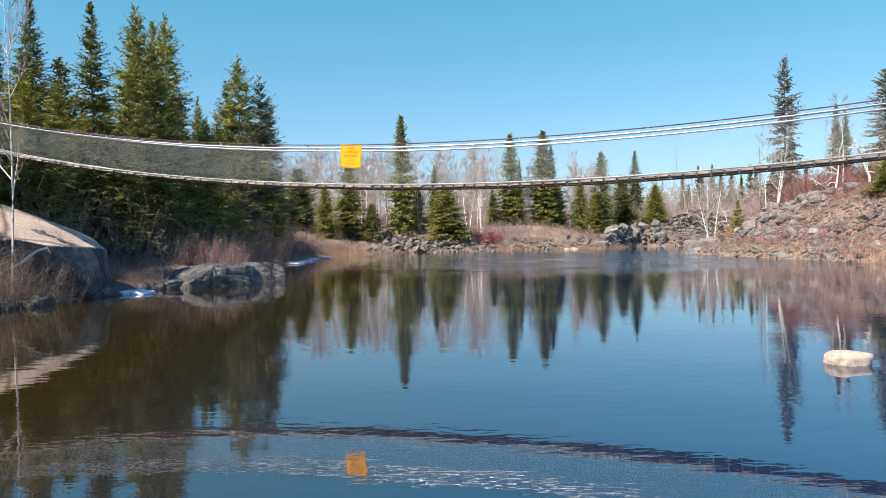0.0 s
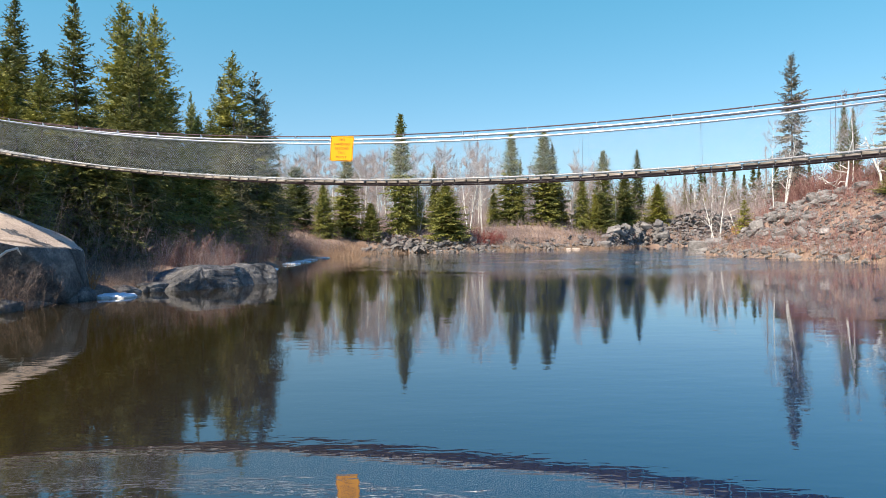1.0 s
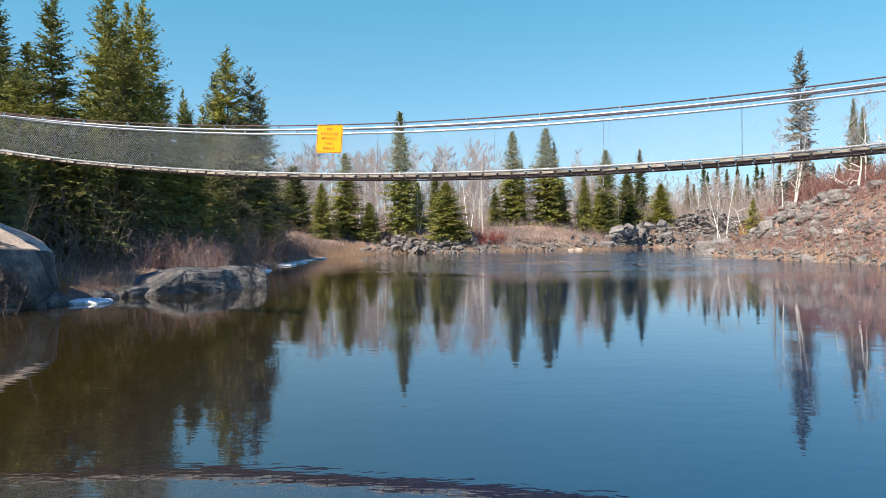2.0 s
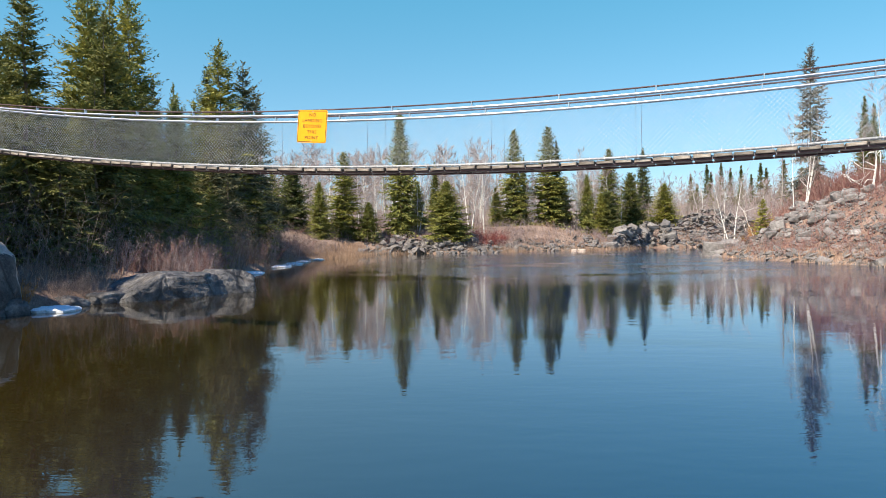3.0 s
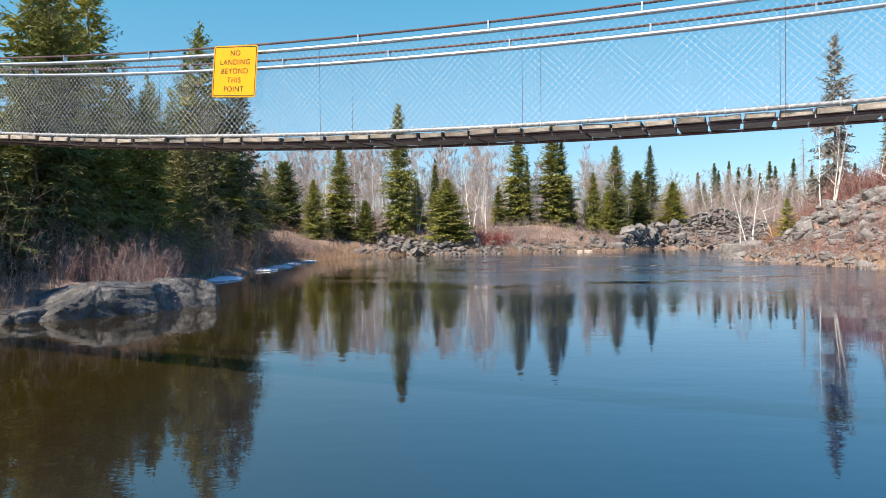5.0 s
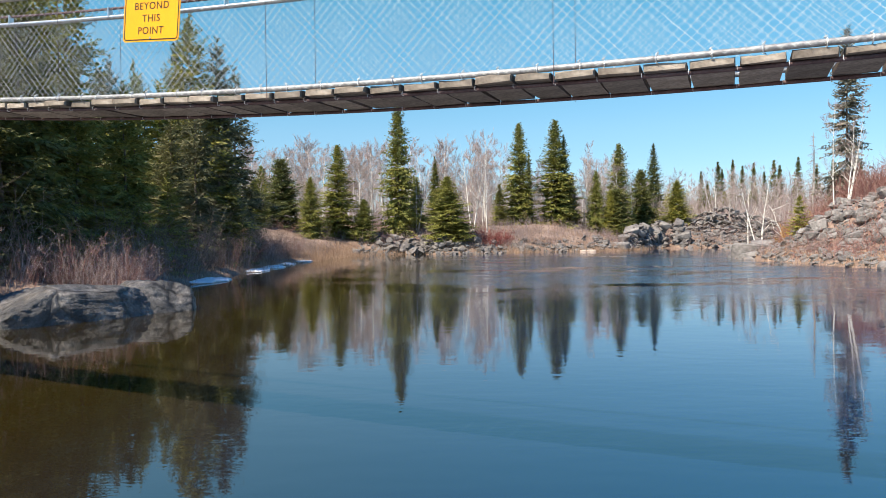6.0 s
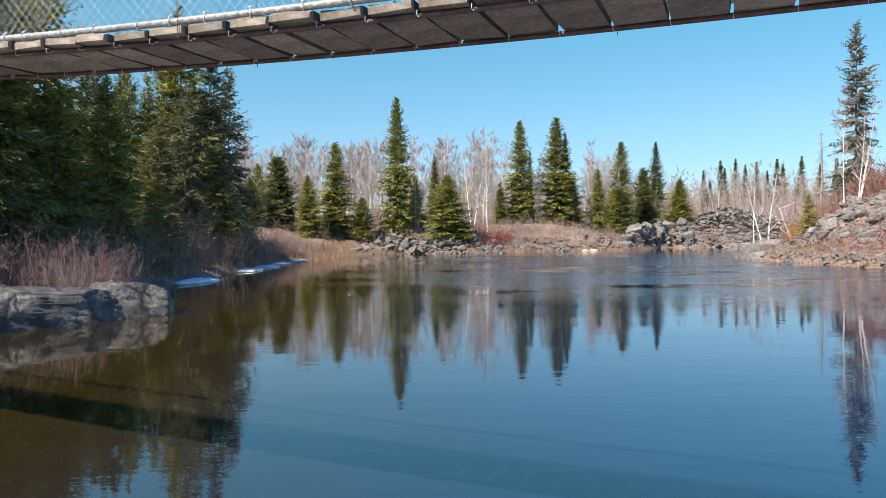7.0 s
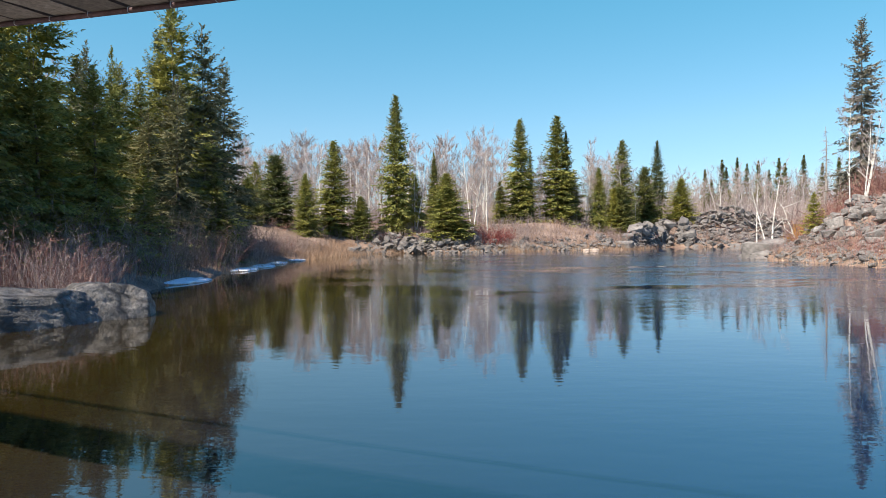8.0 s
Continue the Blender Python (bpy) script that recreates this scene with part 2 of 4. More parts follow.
class Soup:
    """A growing list of corners and faces."""

    def __init__(self):
        self.v, self.f = [], []

    def tube(self, pts, radii, sides=4, cap=False):
        base = len(self.v)
        for i, p in enumerate(pts):
            d = (pts[min(i + 1, len(pts) - 1)] - pts[max(i - 1, 0)])
            d = d.normalized() if d.length > 1e-9 else Vector((0, 0, 1))
            u = d.cross(Vector((0.31, 0.11, 0.94)) if abs(d.z) < 0.9 else Vector((1, 0.2, 0))).normalized()
            w = d.cross(u)
            for k in range(sides):
                a = 2 * math.pi * k / sides
                self.v.append(p + (u * math.cos(a) + w * math.sin(a)) * radii[i])
        for i in range(len(pts) - 1):
            for k in range(sides):
                a, b = base + i * sides + k, base + i * sides + (k + 1) % sides
                self.f.append((a, b, b + sides, a + sides))
        if cap:
            self.f.append(tuple(base + k for k in range(sides))[::-1])
            self.f.append(tuple(base + (len(pts) - 1) * sides + k for k in range(sides)))

    def blade(self, a, b, width, side):
        """A thin spike from a to b."""
        i = len(self.v)
        self.v += [a - side * width / 2, a + side * width / 2, b]
        self.f.append((i, i + 1, i + 2))

    def leaf(self, a, b, width, side):
        """A narrow lozenge from a to b."""
        i = len(self.v)
        mid = a.lerp(b, 0.45)
        self.v += [a, mid - side * width / 2, b, mid + side * width / 2]
        self.f.append((i, i + 1, i + 2, i + 3))

    def box(self, m, sx, sy, sz):
        i = len(self.v)
        for z in (-1, 1):
            for x, y in ((-1, -1), (1, -1), (1, 1), (-1, 1)):
                self.v.append(m @ Vector((x * sx / 2, y * sy / 2, z * sz / 2)))
        for q in ((0, 3, 2, 1), (4, 5, 6, 7), (0, 1, 5, 4), (1, 2, 6, 5), (2, 3, 7, 6), (3, 0, 4, 7)):
            self.f.append(tuple(i + k for k in q))

    def mesh(self, name, material, smooth=False):
        return mesh_of(name, self.v, self.f, material, smooth)


def rand_unit(rng):
    while True:
        v = Vector((rng.uniform(-1, 1), rng.uniform(-1, 1), rng.uniform(-1, 1)))
        if 0.05 < v.length < 1:
            return v.normalized()


# ---- the plan: the river's edge, water on its inside ----
SHORE = [(-12, -60), (-12.6, 0), (-12.4, 14), (-12.7, 19.5), (-12.6, 22.9), (-11.6, 26), (-11.4, 28.0), (-10.9, 29.6), (-9.9, 31.4),
         (-9.0, 33.6), (-10.6, 37), (-12.4, 46), (-13.1, 54), (-13.7, 62), (-14.4, 72), (-14.4, 82), (-13.6, 92), (-12.0, 100),
         (-6, 103.5), (-2.9, 101.5), (3, 102), (11, 108), (18, 111), (23, 112), (28, 120), (33, 128), (37, 127), (45, 128), (56, 133),
         (62, 128), (52, 112), (40, 98), (31, 84), (26, 76), (23.7, 70), (23.8, 64), (23.5, 56), (24.5, 50), (24.6, 41), (24.6, 30), (25, 10), (26, -60)]


def shore_distance(x, y):
    """Metres from the river's edge, more than nothing on land; arrays in and out."""
    x, y = np.asarray(x, float), np.asarray(y, float)
    best = np.full(x.shape, 1e9)
    inside = np.zeros(x.shape, bool)
    n = len(SHORE)
    for i in range(n):
        (ax, ay), (bx, by) = SHORE[i], SHORE[(i + 1) % n]
        dx, dy = bx - ax, by - ay
        t = np.clip(((x - ax) * dx + (y - ay) * dy) / (dx * dx + dy * dy), 0, 1)
        best = np.minimum(best, (x - ax - t * dx) ** 2 + (y - ay - t * dy) ** 2)
        cross = ((ay > y) != (by > y)) & (x < (bx - ax) * (y - ay) / (by - ay if by != ay else 1e-9) + ax)
        inside ^= cross
    d = np.sqrt(best)
    return np.where(inside, -d, d)


def smooth_step(a, b, x):
    t = np.clip((x - a) / (b - a), 0, 1)
    return t * t * (3 - 2 * t)


def waves(x, y):
    return (np.sin(x * 0.31 + 1.3 * np.sin(y * 0.17)) * np.cos(y * 0.27 + 0.9 * np.sin(x * 0.13)) * 0.6
            + np.sin(x * 0.83 + y * 0.41) * np.cos(y * 0.77 - x * 0.29) * 0.3 + np.sin(x * 1.9 - y * 1.3) * np.sin(y * 2.1 + x * 0.7) * 0.13)


def ground_z(x, y):
    x, y = np.asarray(x, float), np.asarray(y, float)
    d = shore_distance(x, y)
    right = smooth_step(10, 26, x) * smooth_step(96, 80, y)
    far = smooth_step(78, 98, y) * (1 - right)
    left = np.clip(1 - right - far, 0, 1)
    # out-of-view rise at the bridge's left end, under the firs added for shade
    hill = 4.5 * smooth_step(-16.0, -21.0, x) * smooth_step(33, 27, y)
    rise_l = hill + 0.35 * smooth_step(0, 0.8, d) + 0.75 * smooth_step(0.5, 5, d) + 1.2 * smooth_step(4, 14, d)
    rise_r = 0.5 * smooth_step(0, 1.0, d) + 4.6 * smooth_step(0.5, 10, d) + 1.2 * smooth_step(9, 25, d)
    rise_f = 0.5 * smooth_step(0, 1.0, d) + 1.4 * smooth_step(0.5, 5, d) + 1.9 * smooth_step(4, 14, d) + 1.0 * smooth_step(20, 60, d)
    land = left * rise_l + right * rise_r + far * rise_f + waves(x, y) * 0.35 * smooth_step(0.3, 5, d)
    bed = -0.12 - 1.9 * smooth_step(0, 7, -d)
    return np.where(d > 0, land + 0.02, bed)


def gz(x, y):
    return float(ground_z(np.array([x]), np.array([y]))[0])


def build_ground():
    xs = np.concatenate([[-2500, -1200, -600, -300, -180], np.arange(-120, -24, 4), np.arange(-24, -6, 0.5), np.arange(-6, 22, 2), np.arange(22, 44, 0.6),
                         np.arange(44, 70, 1.4), np.arange(70, 130, 5), [180, 300, 600, 1200, 2500]])
    ys = np.concatenate([[-2500, -1200, -600, -300, -150], np.arange(-80, 10, 5), np.arange(10, 60, 0.7), np.arange(60, 96, 0.9), np.arange(96, 140, 0.8),
                         np.arange(140, 200, 4), [220, 260, 320, 450, 700, 1200, 2500]])
    gx, gy = np.meshgrid(xs, ys)
    z = ground_z(gx, gy)
    verts = np.stack([gx.ravel(), gy.ravel(), z.ravel()], 1)
    nx = len(xs)
    faces = [(j * nx + i, j * nx + i + 1, (j + 1) * nx + i + 1, (j + 1) * nx + i) for j in range(len(ys) - 1) for i in range(nx - 1)]
    ob = new("ground", mesh_of("ground", verts, faces, GROUND, True))
    tagged(ob, "brown forest floor with leaf litter sloping to the river", "ground", kind="structure")
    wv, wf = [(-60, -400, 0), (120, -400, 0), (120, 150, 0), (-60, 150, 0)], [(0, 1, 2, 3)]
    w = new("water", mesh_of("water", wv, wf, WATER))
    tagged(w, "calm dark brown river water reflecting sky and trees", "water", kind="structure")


build_ground()


# ---- the suspension bridge ----
TURN = math.atan2(-0.39, 1)
RUN = math.cos(TURN)


def deck_z(x):
    return 3.0 + 0.0063 * (x - 2.5) ** 2


def on_bridge(x, off, up):
    """A place on the bridge: x along the river's width, metres behind its near edge, metres over the deck's underside."""
    n = Vector((0.39, 1, 0)).normalized()
    return Vector((x, 17.82 - 0.39 * x, deck_z(x) + up)) + n * off


WIDE = 0.64
X0, X1 = -21.0, 25.0


def line(x0, x1, off, up, step=0.4):
    n = max(2, int((x1 - x0) / step))
    return [on_bridge(x0 + (x1 - x0) * i / n, off, up) for i in range(n + 1)]


def build_bridge():
    rng = random.Random(3)
    bridge = new("suspension_bridge")
    tagged(bridge, "narrow plank suspension footbridge with chain-link sides over the river", "bridge")
    for off in (0.06, WIDE - 0.05):
        s = Soup()
        p = line(X0, X1, off, -0.016)
        s.tube(p, [0.014] * len(p), 6)
        part("deck_cable", s.mesh("deck_cable", CABLE, True), bridge, "dark steel cable under the planks")
    for off in (-0.02, WIDE + 0.02):
        s = Soup()
        n, x0, x1 = 1000, -16.0, 10.0
        for strand in range(3):
            p = []
            for k in range(n + 1):
                a = k * 1.35 + strand * 2.094
                q = on_bridge(x0 + (x1 - x0) * k / n, off, 1.07)
                p.append(q + Vector((0, math.cos(a), math.sin(a))) * 0.0075)
            s.tube(p, [0.0078] * len(p), 4)
        for a, b in ((X0, x0), (x1, X1)):
            p = line(a, b, off, 1.07)
            s.tube(p, [0.015] * len(p), 6)
        part("handrail_cable", s.mesh("handrail_cable", CABLE, True), bridge, "rusty twisted handrail cable")
        s = Soup()
        p = line(X0, X1, off, 0.985)
        s.tube(p, [0.022] * len(p), 10)
        part("top_rail", s.mesh("top_rail", STEEL, True), bridge, "shiny galvanised tube holding the mesh")
        s = Soup()
        inner = 0.03 if off < 0 else -0.03
        p = line(X0, X1, off + inner, 0.074)
        s.tube(p, [0.020] * len(p), 10)
        part("bottom_rail", s.mesh("bottom_rail", DULL_STEEL, True), bridge, "galvanised tube along the deck edge")
        # chain-link: zigzag wires side by side
        s = Soup()
        cell, dx = 0.074, 0.037 * RUN
        x, flip = -14.8, 0
        while x < 9.4:
            pts, k, z = [], 0, 0.06
            while z < 1.0:
                side = (k + flip) % 2
                pts.append(on_bridge(x + (dx * 1.17 if side else -dx * 0.17) + rng.uniform(-0.004, 0.004), off + (0.006 if side else -0.006), z + rng.uniform(-0.003, 0.003)))
                z += cell / 2
                k += 1
            s.tube(pts, [0.0013] * len(pts), 4)
            x += dx
            flip = 1 - flip
        part("mesh_panel", s.mesh("mesh_panel", WIRE, True), bridge, "galvanised chain-link mesh")
        # upright hangers
        x = -19.9
        while x < 24:
            s = Soup()
            s.tube([on_bridge(x, off, -0.03), on_bridge(x, off, 1.08)], [0.0022, 0.0022], 5)
            part("hanger_rod", s.mesh("hanger_rod", CABLE), bridge)
            x += 2.07
        x = -19.3
        while x < 24:
            s = Soup()
            q = on_bridge(x, off, 1.03)
            s.box(Matrix.Translation(q) @ Matrix.Rotation(TURN, 4, "Z"), 0.016, 0.05, 0.10)
            part("clamp", s.mesh("clamp", STEEL), bridge)
            x += 1.32
    # planks, with small hooks round the cables
    pitch = 0.272 * RUN
    n = int((X1 - X0) / pitch)
    shapes = []
    for k in range(6):
        s = Soup()
        w = 0.252 + rng.uniform(-0.018, 0.010)
        ring = []
        for yy in (-0.5, -0.47, 0.0, 0.47, 0.5):
            edge = 0.006 if abs(yy) == 0.5 else 0
            wob = rng.uniform(-0.012, 0.012)
            cup = 0.008 * rng.uniform(-1, 1)
            ring.append([Vector((-w / 2 + edge + wob * 0.5, yy, 0 + edge + cup)), Vector((w / 2 - edge + wob * 0.5, yy, 0 + edge)),
                         Vector((w / 2 - edge, yy, 0.047 - edge + wob * 0.7)), Vector((0.02, yy, 0.049 - edge - wob * 0.7)), Vector((-w / 2 + edge, yy, 0.047 - edge + cup))])
        for rr in ring:
            s.v += rr
        for a in range(4):
            for b in range(5):
                s.f.append((a * 5 + b, a * 5 + (b + 1) % 5, (a + 1) * 5 + (b + 1) % 5, (a + 1) * 5 + b))
        s.f.append((0, 4, 3, 2, 1))
        s.f.append((20, 21, 22, 23, 24))
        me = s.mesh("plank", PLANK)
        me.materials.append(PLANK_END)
        # ends and upper faces take the paler wood, all other faces the darker
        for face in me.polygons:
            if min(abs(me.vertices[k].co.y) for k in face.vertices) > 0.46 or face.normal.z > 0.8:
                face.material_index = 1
        shapes.append(me)
    hook = Soup()
    hook.tube([Vector((0, 0.0, 0.05)), Vector((0, -0.022, 0.04)), Vector((0, -0.024, -0.02)), Vector((0.004, -0.01, -0.036)), Vector((0.008, 0.014, -0.03)), Vector((0.008, 0.018, -0.008))], [0.0034] * 6, 4)
    hook.v = [Vector((v.x * 0.6, v.y * 0.6, v.z * 0.36 - 0.018)) for v in hook.v]
    hook_me = hook.mesh("hook", WIRE)
    clip = Soup()
    ring = [Vector((0, 0.026 * math.cos(a), 0.028 * math.sin(a))) for a in (0.3, 1.3, 2.3, 3.3, 4.3, 5.3)] + [Vector((0.006, 0.03, -0.06))]
    clip.tube(ring, [0.004] * 7, 4)
    clip.tube([Vector((-0.012, -0.004, 0.028)), Vector((0.006, 0.004, 0.044))], [0.007, 0.003], 4)
    clip_me = clip.mesh("rail_clip", WIRE)
    for i in range(n):
        x = X0 + pitch * (i + 0.5)
        slope = math.atan2(deck_z(x + 0.1) - deck_z(x - 0.1), 0.2 / RUN)
        c = on_bridge(x, WIDE / 2 + rng.uniform(-0.015, 0.015), rng.uniform(-0.006, 0.006))
        m = Matrix.Translation(c) @ Matrix.Rotation(TURN + rng.uniform(-0.012, 0.012), 4, "Z") @ Matrix.Rotation(-slope + rng.uniform(-0.03, 0.03), 4, "Y")
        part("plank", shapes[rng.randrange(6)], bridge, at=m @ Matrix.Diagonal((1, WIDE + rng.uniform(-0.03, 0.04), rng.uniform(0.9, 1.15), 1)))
        if -8 < x < 10:
            for off in (0.03, WIDE - 0.05):
                q = on_bridge(x + pitch / 2, off, 0)
                e = 0.01 if off < 0.1 else WIDE - 0.01
                part("rail_clip", clip_me, bridge, at=Matrix.Translation(on_bridge(x + rng.uniform(-0.08, 0.08), e, 0.072)) @ Matrix.Rotation(TURN + rng.uniform(-0.5, 0.5), 4, "Z"))
                part("hook", hook_me, bridge, at=Matrix.Translation(q) @ Matrix.Rotation(TURN + rng.uniform(-0.3, 0.3), 4, "Z"))
    return bridge


build_bridge()


def letters(text, size, material):
    c = bpy.data.curves.new("writing", "FONT")
    c.body, c.size, c.align_x, c.align_y, c.extrude = text, size, "CENTER", "CENTER", 0.0008
    c.offset = 0.0004
    c.space_character = 1.12
    tmp = bpy.data.objects.new("writing", c)
    scene.collection.objects.link(tmp)
    me = bpy.data.meshes.new_from_object(tmp.evaluated_get(bpy.context.evaluated_depsgraph_get()))
    bpy.data.objects.remove(tmp)
    me.materials.clear()
    me.materials.append(material)
    return me


def rounded(w, h, r, z0, z1, hole=0.0):
    s = Soup()

    def loop(w, h, r, z):
        out = []
        for cx, cy, a0 in ((w / 2 - r, h / 2 - r, 0), (-w / 2 + r, h / 2 - r, 90), (-w / 2 + r, -h / 2 + r, 180), (w / 2 - r, -h / 2 + r, 270)):
            for k in range(5):
                a = radians(a0 + 22.5 * k)
                out.append(Vector((cx + r * math.cos(a), cy + r * math.sin(a), z)))
        return out
    n = 20
    s.v += loop(w, h, r, z0) + loop(w, h, r, z1)
    for k in range(n):
        s.f.append((k, (k + 1) % n, n + (k + 1) % n, n + k))
    if hole:
        s.v += loop(w - 2 * hole, h - 2 * hole, max(0.004, r - hole), z0) + loop(w - 2 * hole, h - 2 * hole, max(0.004, r - hole), z1)
        for k in range(n):
            j = (k + 1) % n
            s.f.append((n + k, n + j, 3 * n + j, 3 * n + k))
            s.f.append((k, 2 * n + k, 2 * n + j, j))
            s.f.append((2 * n + k, 3 * n + k, 3 * n + j, 2 * n + j))
    else:
        s.f.append(tuple(range(n))[::-1])
        s.f.append(tuple(range(n, 2 * n)))
    return s


def build_sign():
    sign = new("warning_sign")
    tagged(sign, "yellow warning sign with black lettering on the bridge rail", "sign")
    w, h = 0.615, 0.57
    q = on_bridge(-2.26, -0.085, 0.775)
    sign.matrix_basis = Matrix.Translation(q) @ Matrix.Rotation(radians(-23), 4, "Z") @ Matrix.Rotation(radians(90), 4, "X") @ Matrix.Rotation(radians(-5.5), 4, "Z")
    part("panel", rounded(w, h, 0.035, -0.002, 0.002).mesh("panel", YELLOW), sign)
    part("border", rounded(w - 0.024, h - 0.024, 0.028, 0.002, 0.0032, 0.009).mesh("border", BLACK), sign, "thin black border line")
    for k, word in enumerate(("NO", "LANDING", "BEYOND", "THIS", "POINT")):
        me = letters(word, 0.083, BLACK)
        part("lettering", me, sign, at=pose(0, 0.198 - 0.099 * k, 0.003) @ Matrix.Diagonal((1.06, 1.0, 1, 1)))
    for y in (h / 2 - 0.03, -h / 2 + 0.03):
        s = Soup()
        s.tube([Vector((0, y, -0.045)), Vector((0, y, 0.008))], [0.009, 0.008], 8, True)
        part("bolt", s.mesh("bolt", STEEL), sign)


build_sign()


# ---- conifers ----
def crown(rng, H, R, power, droop, whorl, per, fill, blade, bare=0.05, ragged=0.2, fat=1.0, tufts=2):
    """Drooping fronds round the stem: broad sprays inside, fine needle tufts towards the tips."""
    s = Soup()
    z = H * bare
    lobe = Vector((rng.uniform(0, 50), rng.uniform(0, 50), rng.uniform(0, 50)))
    while z < H * 0.985:
        f = z / H
        count = max(4, int(per * (0.68 + 0.32 * (1 - f)) + rng.random()))
        start = rng.uniform(0, 6.28)
        for k in range(count):
            if rng.random() < ragged * 0.35:
                continue
            az = start + (k + rng.uniform(-0.4, 0.4)) * 2 * math.pi / count
            out = Vector((math.cos(az), math.sin(az), 0))
            zz = max(H * bare * 0.6, z + rng.uniform(-0.9, 0.9) * whorl)
            g = min(0.985, zz / H)
            bl = blade * (1 - 0.5 * g)
            reach = R * (1 - g) ** power * (0.80 + 0.20 * min(1, g / 0.12)) + 0.05
            swell = 1 + 0.9 * ragged * noise.noise(out * 1.1 + Vector((0, 0, zz * 0.55)) + lobe)
            L = reach * swell * rng.uniform(1 - ragged * 0.8, 1.12)
            side = Vector((-out.y, out.x, 0))
            lift = math.radians(droop + (58 - droop) * g ** 1.8 + rng.uniform(-9, 9))
            d = out * math.cos(lift) + Vector((0, 0, math.sin(lift)))
            a = Vector((0, 0, zz))
            sag = -0.13 * L * (1 - g)
            n = max(2, int(L / (fill * (1 - 0.4 * g))))
            for j in range(n + 1):
                u = 0.12 + 0.88 * j / n
                p = a + d * (L * u) + Vector((0, 0, sag * math.sin(u * 2.4)))
                for sg in (-1, 1):
                    l = (0.40 * L * max(0.0, 1 - u) ** 0.8 + bl * 0.7) * rng.uniform(0.6, 1.15)
                    t = (d * 0.75 + side * sg * rng.uniform(0.4, 0.9) + Vector((0, 0, rng.uniform(-0.75, 0.28)))).normalized()
                    m = max(1, int(l / (bl * 0.75)))
                    level = t.cross(Vector((0, 0, 1))).normalized()
                    turn = rng.uniform(-1.35, 1.35)
                    flat = (level * math.cos(turn) + level.cross(t) * math.sin(turn) + rand_unit(rng) * 0.3).normalized()
                    for q in range(m):
                        b = p + t * (l * q / m)
                        if u + 0.3 * q / m < 0.62:
                            e = b + (t + rand_unit(rng) * 0.35).normalized() * bl * rng.uniform(1.0, 1.5)
                            s.blade(b, e, bl * fat * rng.uniform(0.6, 0.85), flat)
                        else:
                            for w in range(tufts):
                                c = b + t * (bl * 0.7 * w / tufts)
                                e = c + (t + flat * (1 if w % 2 else -1) * rng.uniform(0.1, 0.7) + rand_unit(rng) * 0.3).normalized() * bl * (2.1 / tufts) * rng.uniform(0.75, 1.25)
                                s.blade(c, e, bl * fat * (0.68 / tufts) * rng.uniform(0.75, 1.25), (flat + rand_unit(rng) * 0.5).normalized())
            tip = a + d * L + Vector((0, 0, sag * 0.68))
            s.blade(tip - d * bl * 0.6, tip + d * bl * 0.9, bl * 0.3, side)
        z += whorl * rng.uniform(0.75, 1.25) * (1.0 - 0.5 * f)
    top = Vector((0, 0, H))
    for q in range(16):
        b = top - Vector((0, 0, q * blade * 0.22))
        s.blade(b, b + (rand_unit(rng) * 0.5 + Vector((0, 0, 0.9))).normalized() * blade * 0.45, blade * 0.09, rand_unit(rng))
    return s


def conifer(name, rng, H, R, power, droop, whorl, per, fill, blade, material, label, bare=0.05, ragged=0.2, fat=1.0, tufts=2):
    tree = new(name)
    tagged(tree, label, "tree", "conifers along the river")
    s = Soup()
    pts = [Vector((rng.uniform(-1, 1) * 0.006 * H, rng.uniform(-1, 1) * 0.006 * H, H * k / 7)) if k else Vector((0, 0, -0.4)) for k in range(8)]
    s.tube(pts, [0.0095 * H * (1.03 - k / 7) + 0.006 for k in range(8)], 6)
    for k in range(int(8 + 60 * bare)):
        z = rng.uniform(0.04, 0.5) * H
        az = rng.uniform(0, 6.28)
        d = Vector((math.cos(az), math.sin(az), rng.uniform(-0.5, 0.1)))
        s.tube([Vector((0, 0, z)), Vector((0, 0, z)) + d * R * rng.uniform(0.3, 0.8)], [0.016, 0.005], 3)
    part("trunk", s.mesh("trunk", BARK, True), tree)
    part("crown", crown(rng, H, R, power, droop, whorl, per, fill, blade, bare, ragged, fat, tufts).mesh("crown", material), tree)
    return tree


TREES = {}


def plant(kind, x, y, top, turn, wide=1.0, label="", radius=0.0):
    """The first of a kind is put in place itself, the rest are copies."""
    ob, H, used = TREES[kind]
    z = gz(x, y) - 0.1
    s = max(0.05, (top - z) / H)
    if radius:
        wide = radius / (CROWN_R[kind] * s)
    m = Matrix.Translation((x, y, z)) @ Matrix.Rotation(turn, 4, "Z") @ Matrix.Diagonal((s * wide, s * wide, s, 1))
    if used:
        made = copy_thing(ob, m)
        made.matrix_basis = m
    else:
        made = ob
        ob.matrix_basis = m
        TREES[kind][2] = True
    return tagged(made, label)


CROWN_R = {}


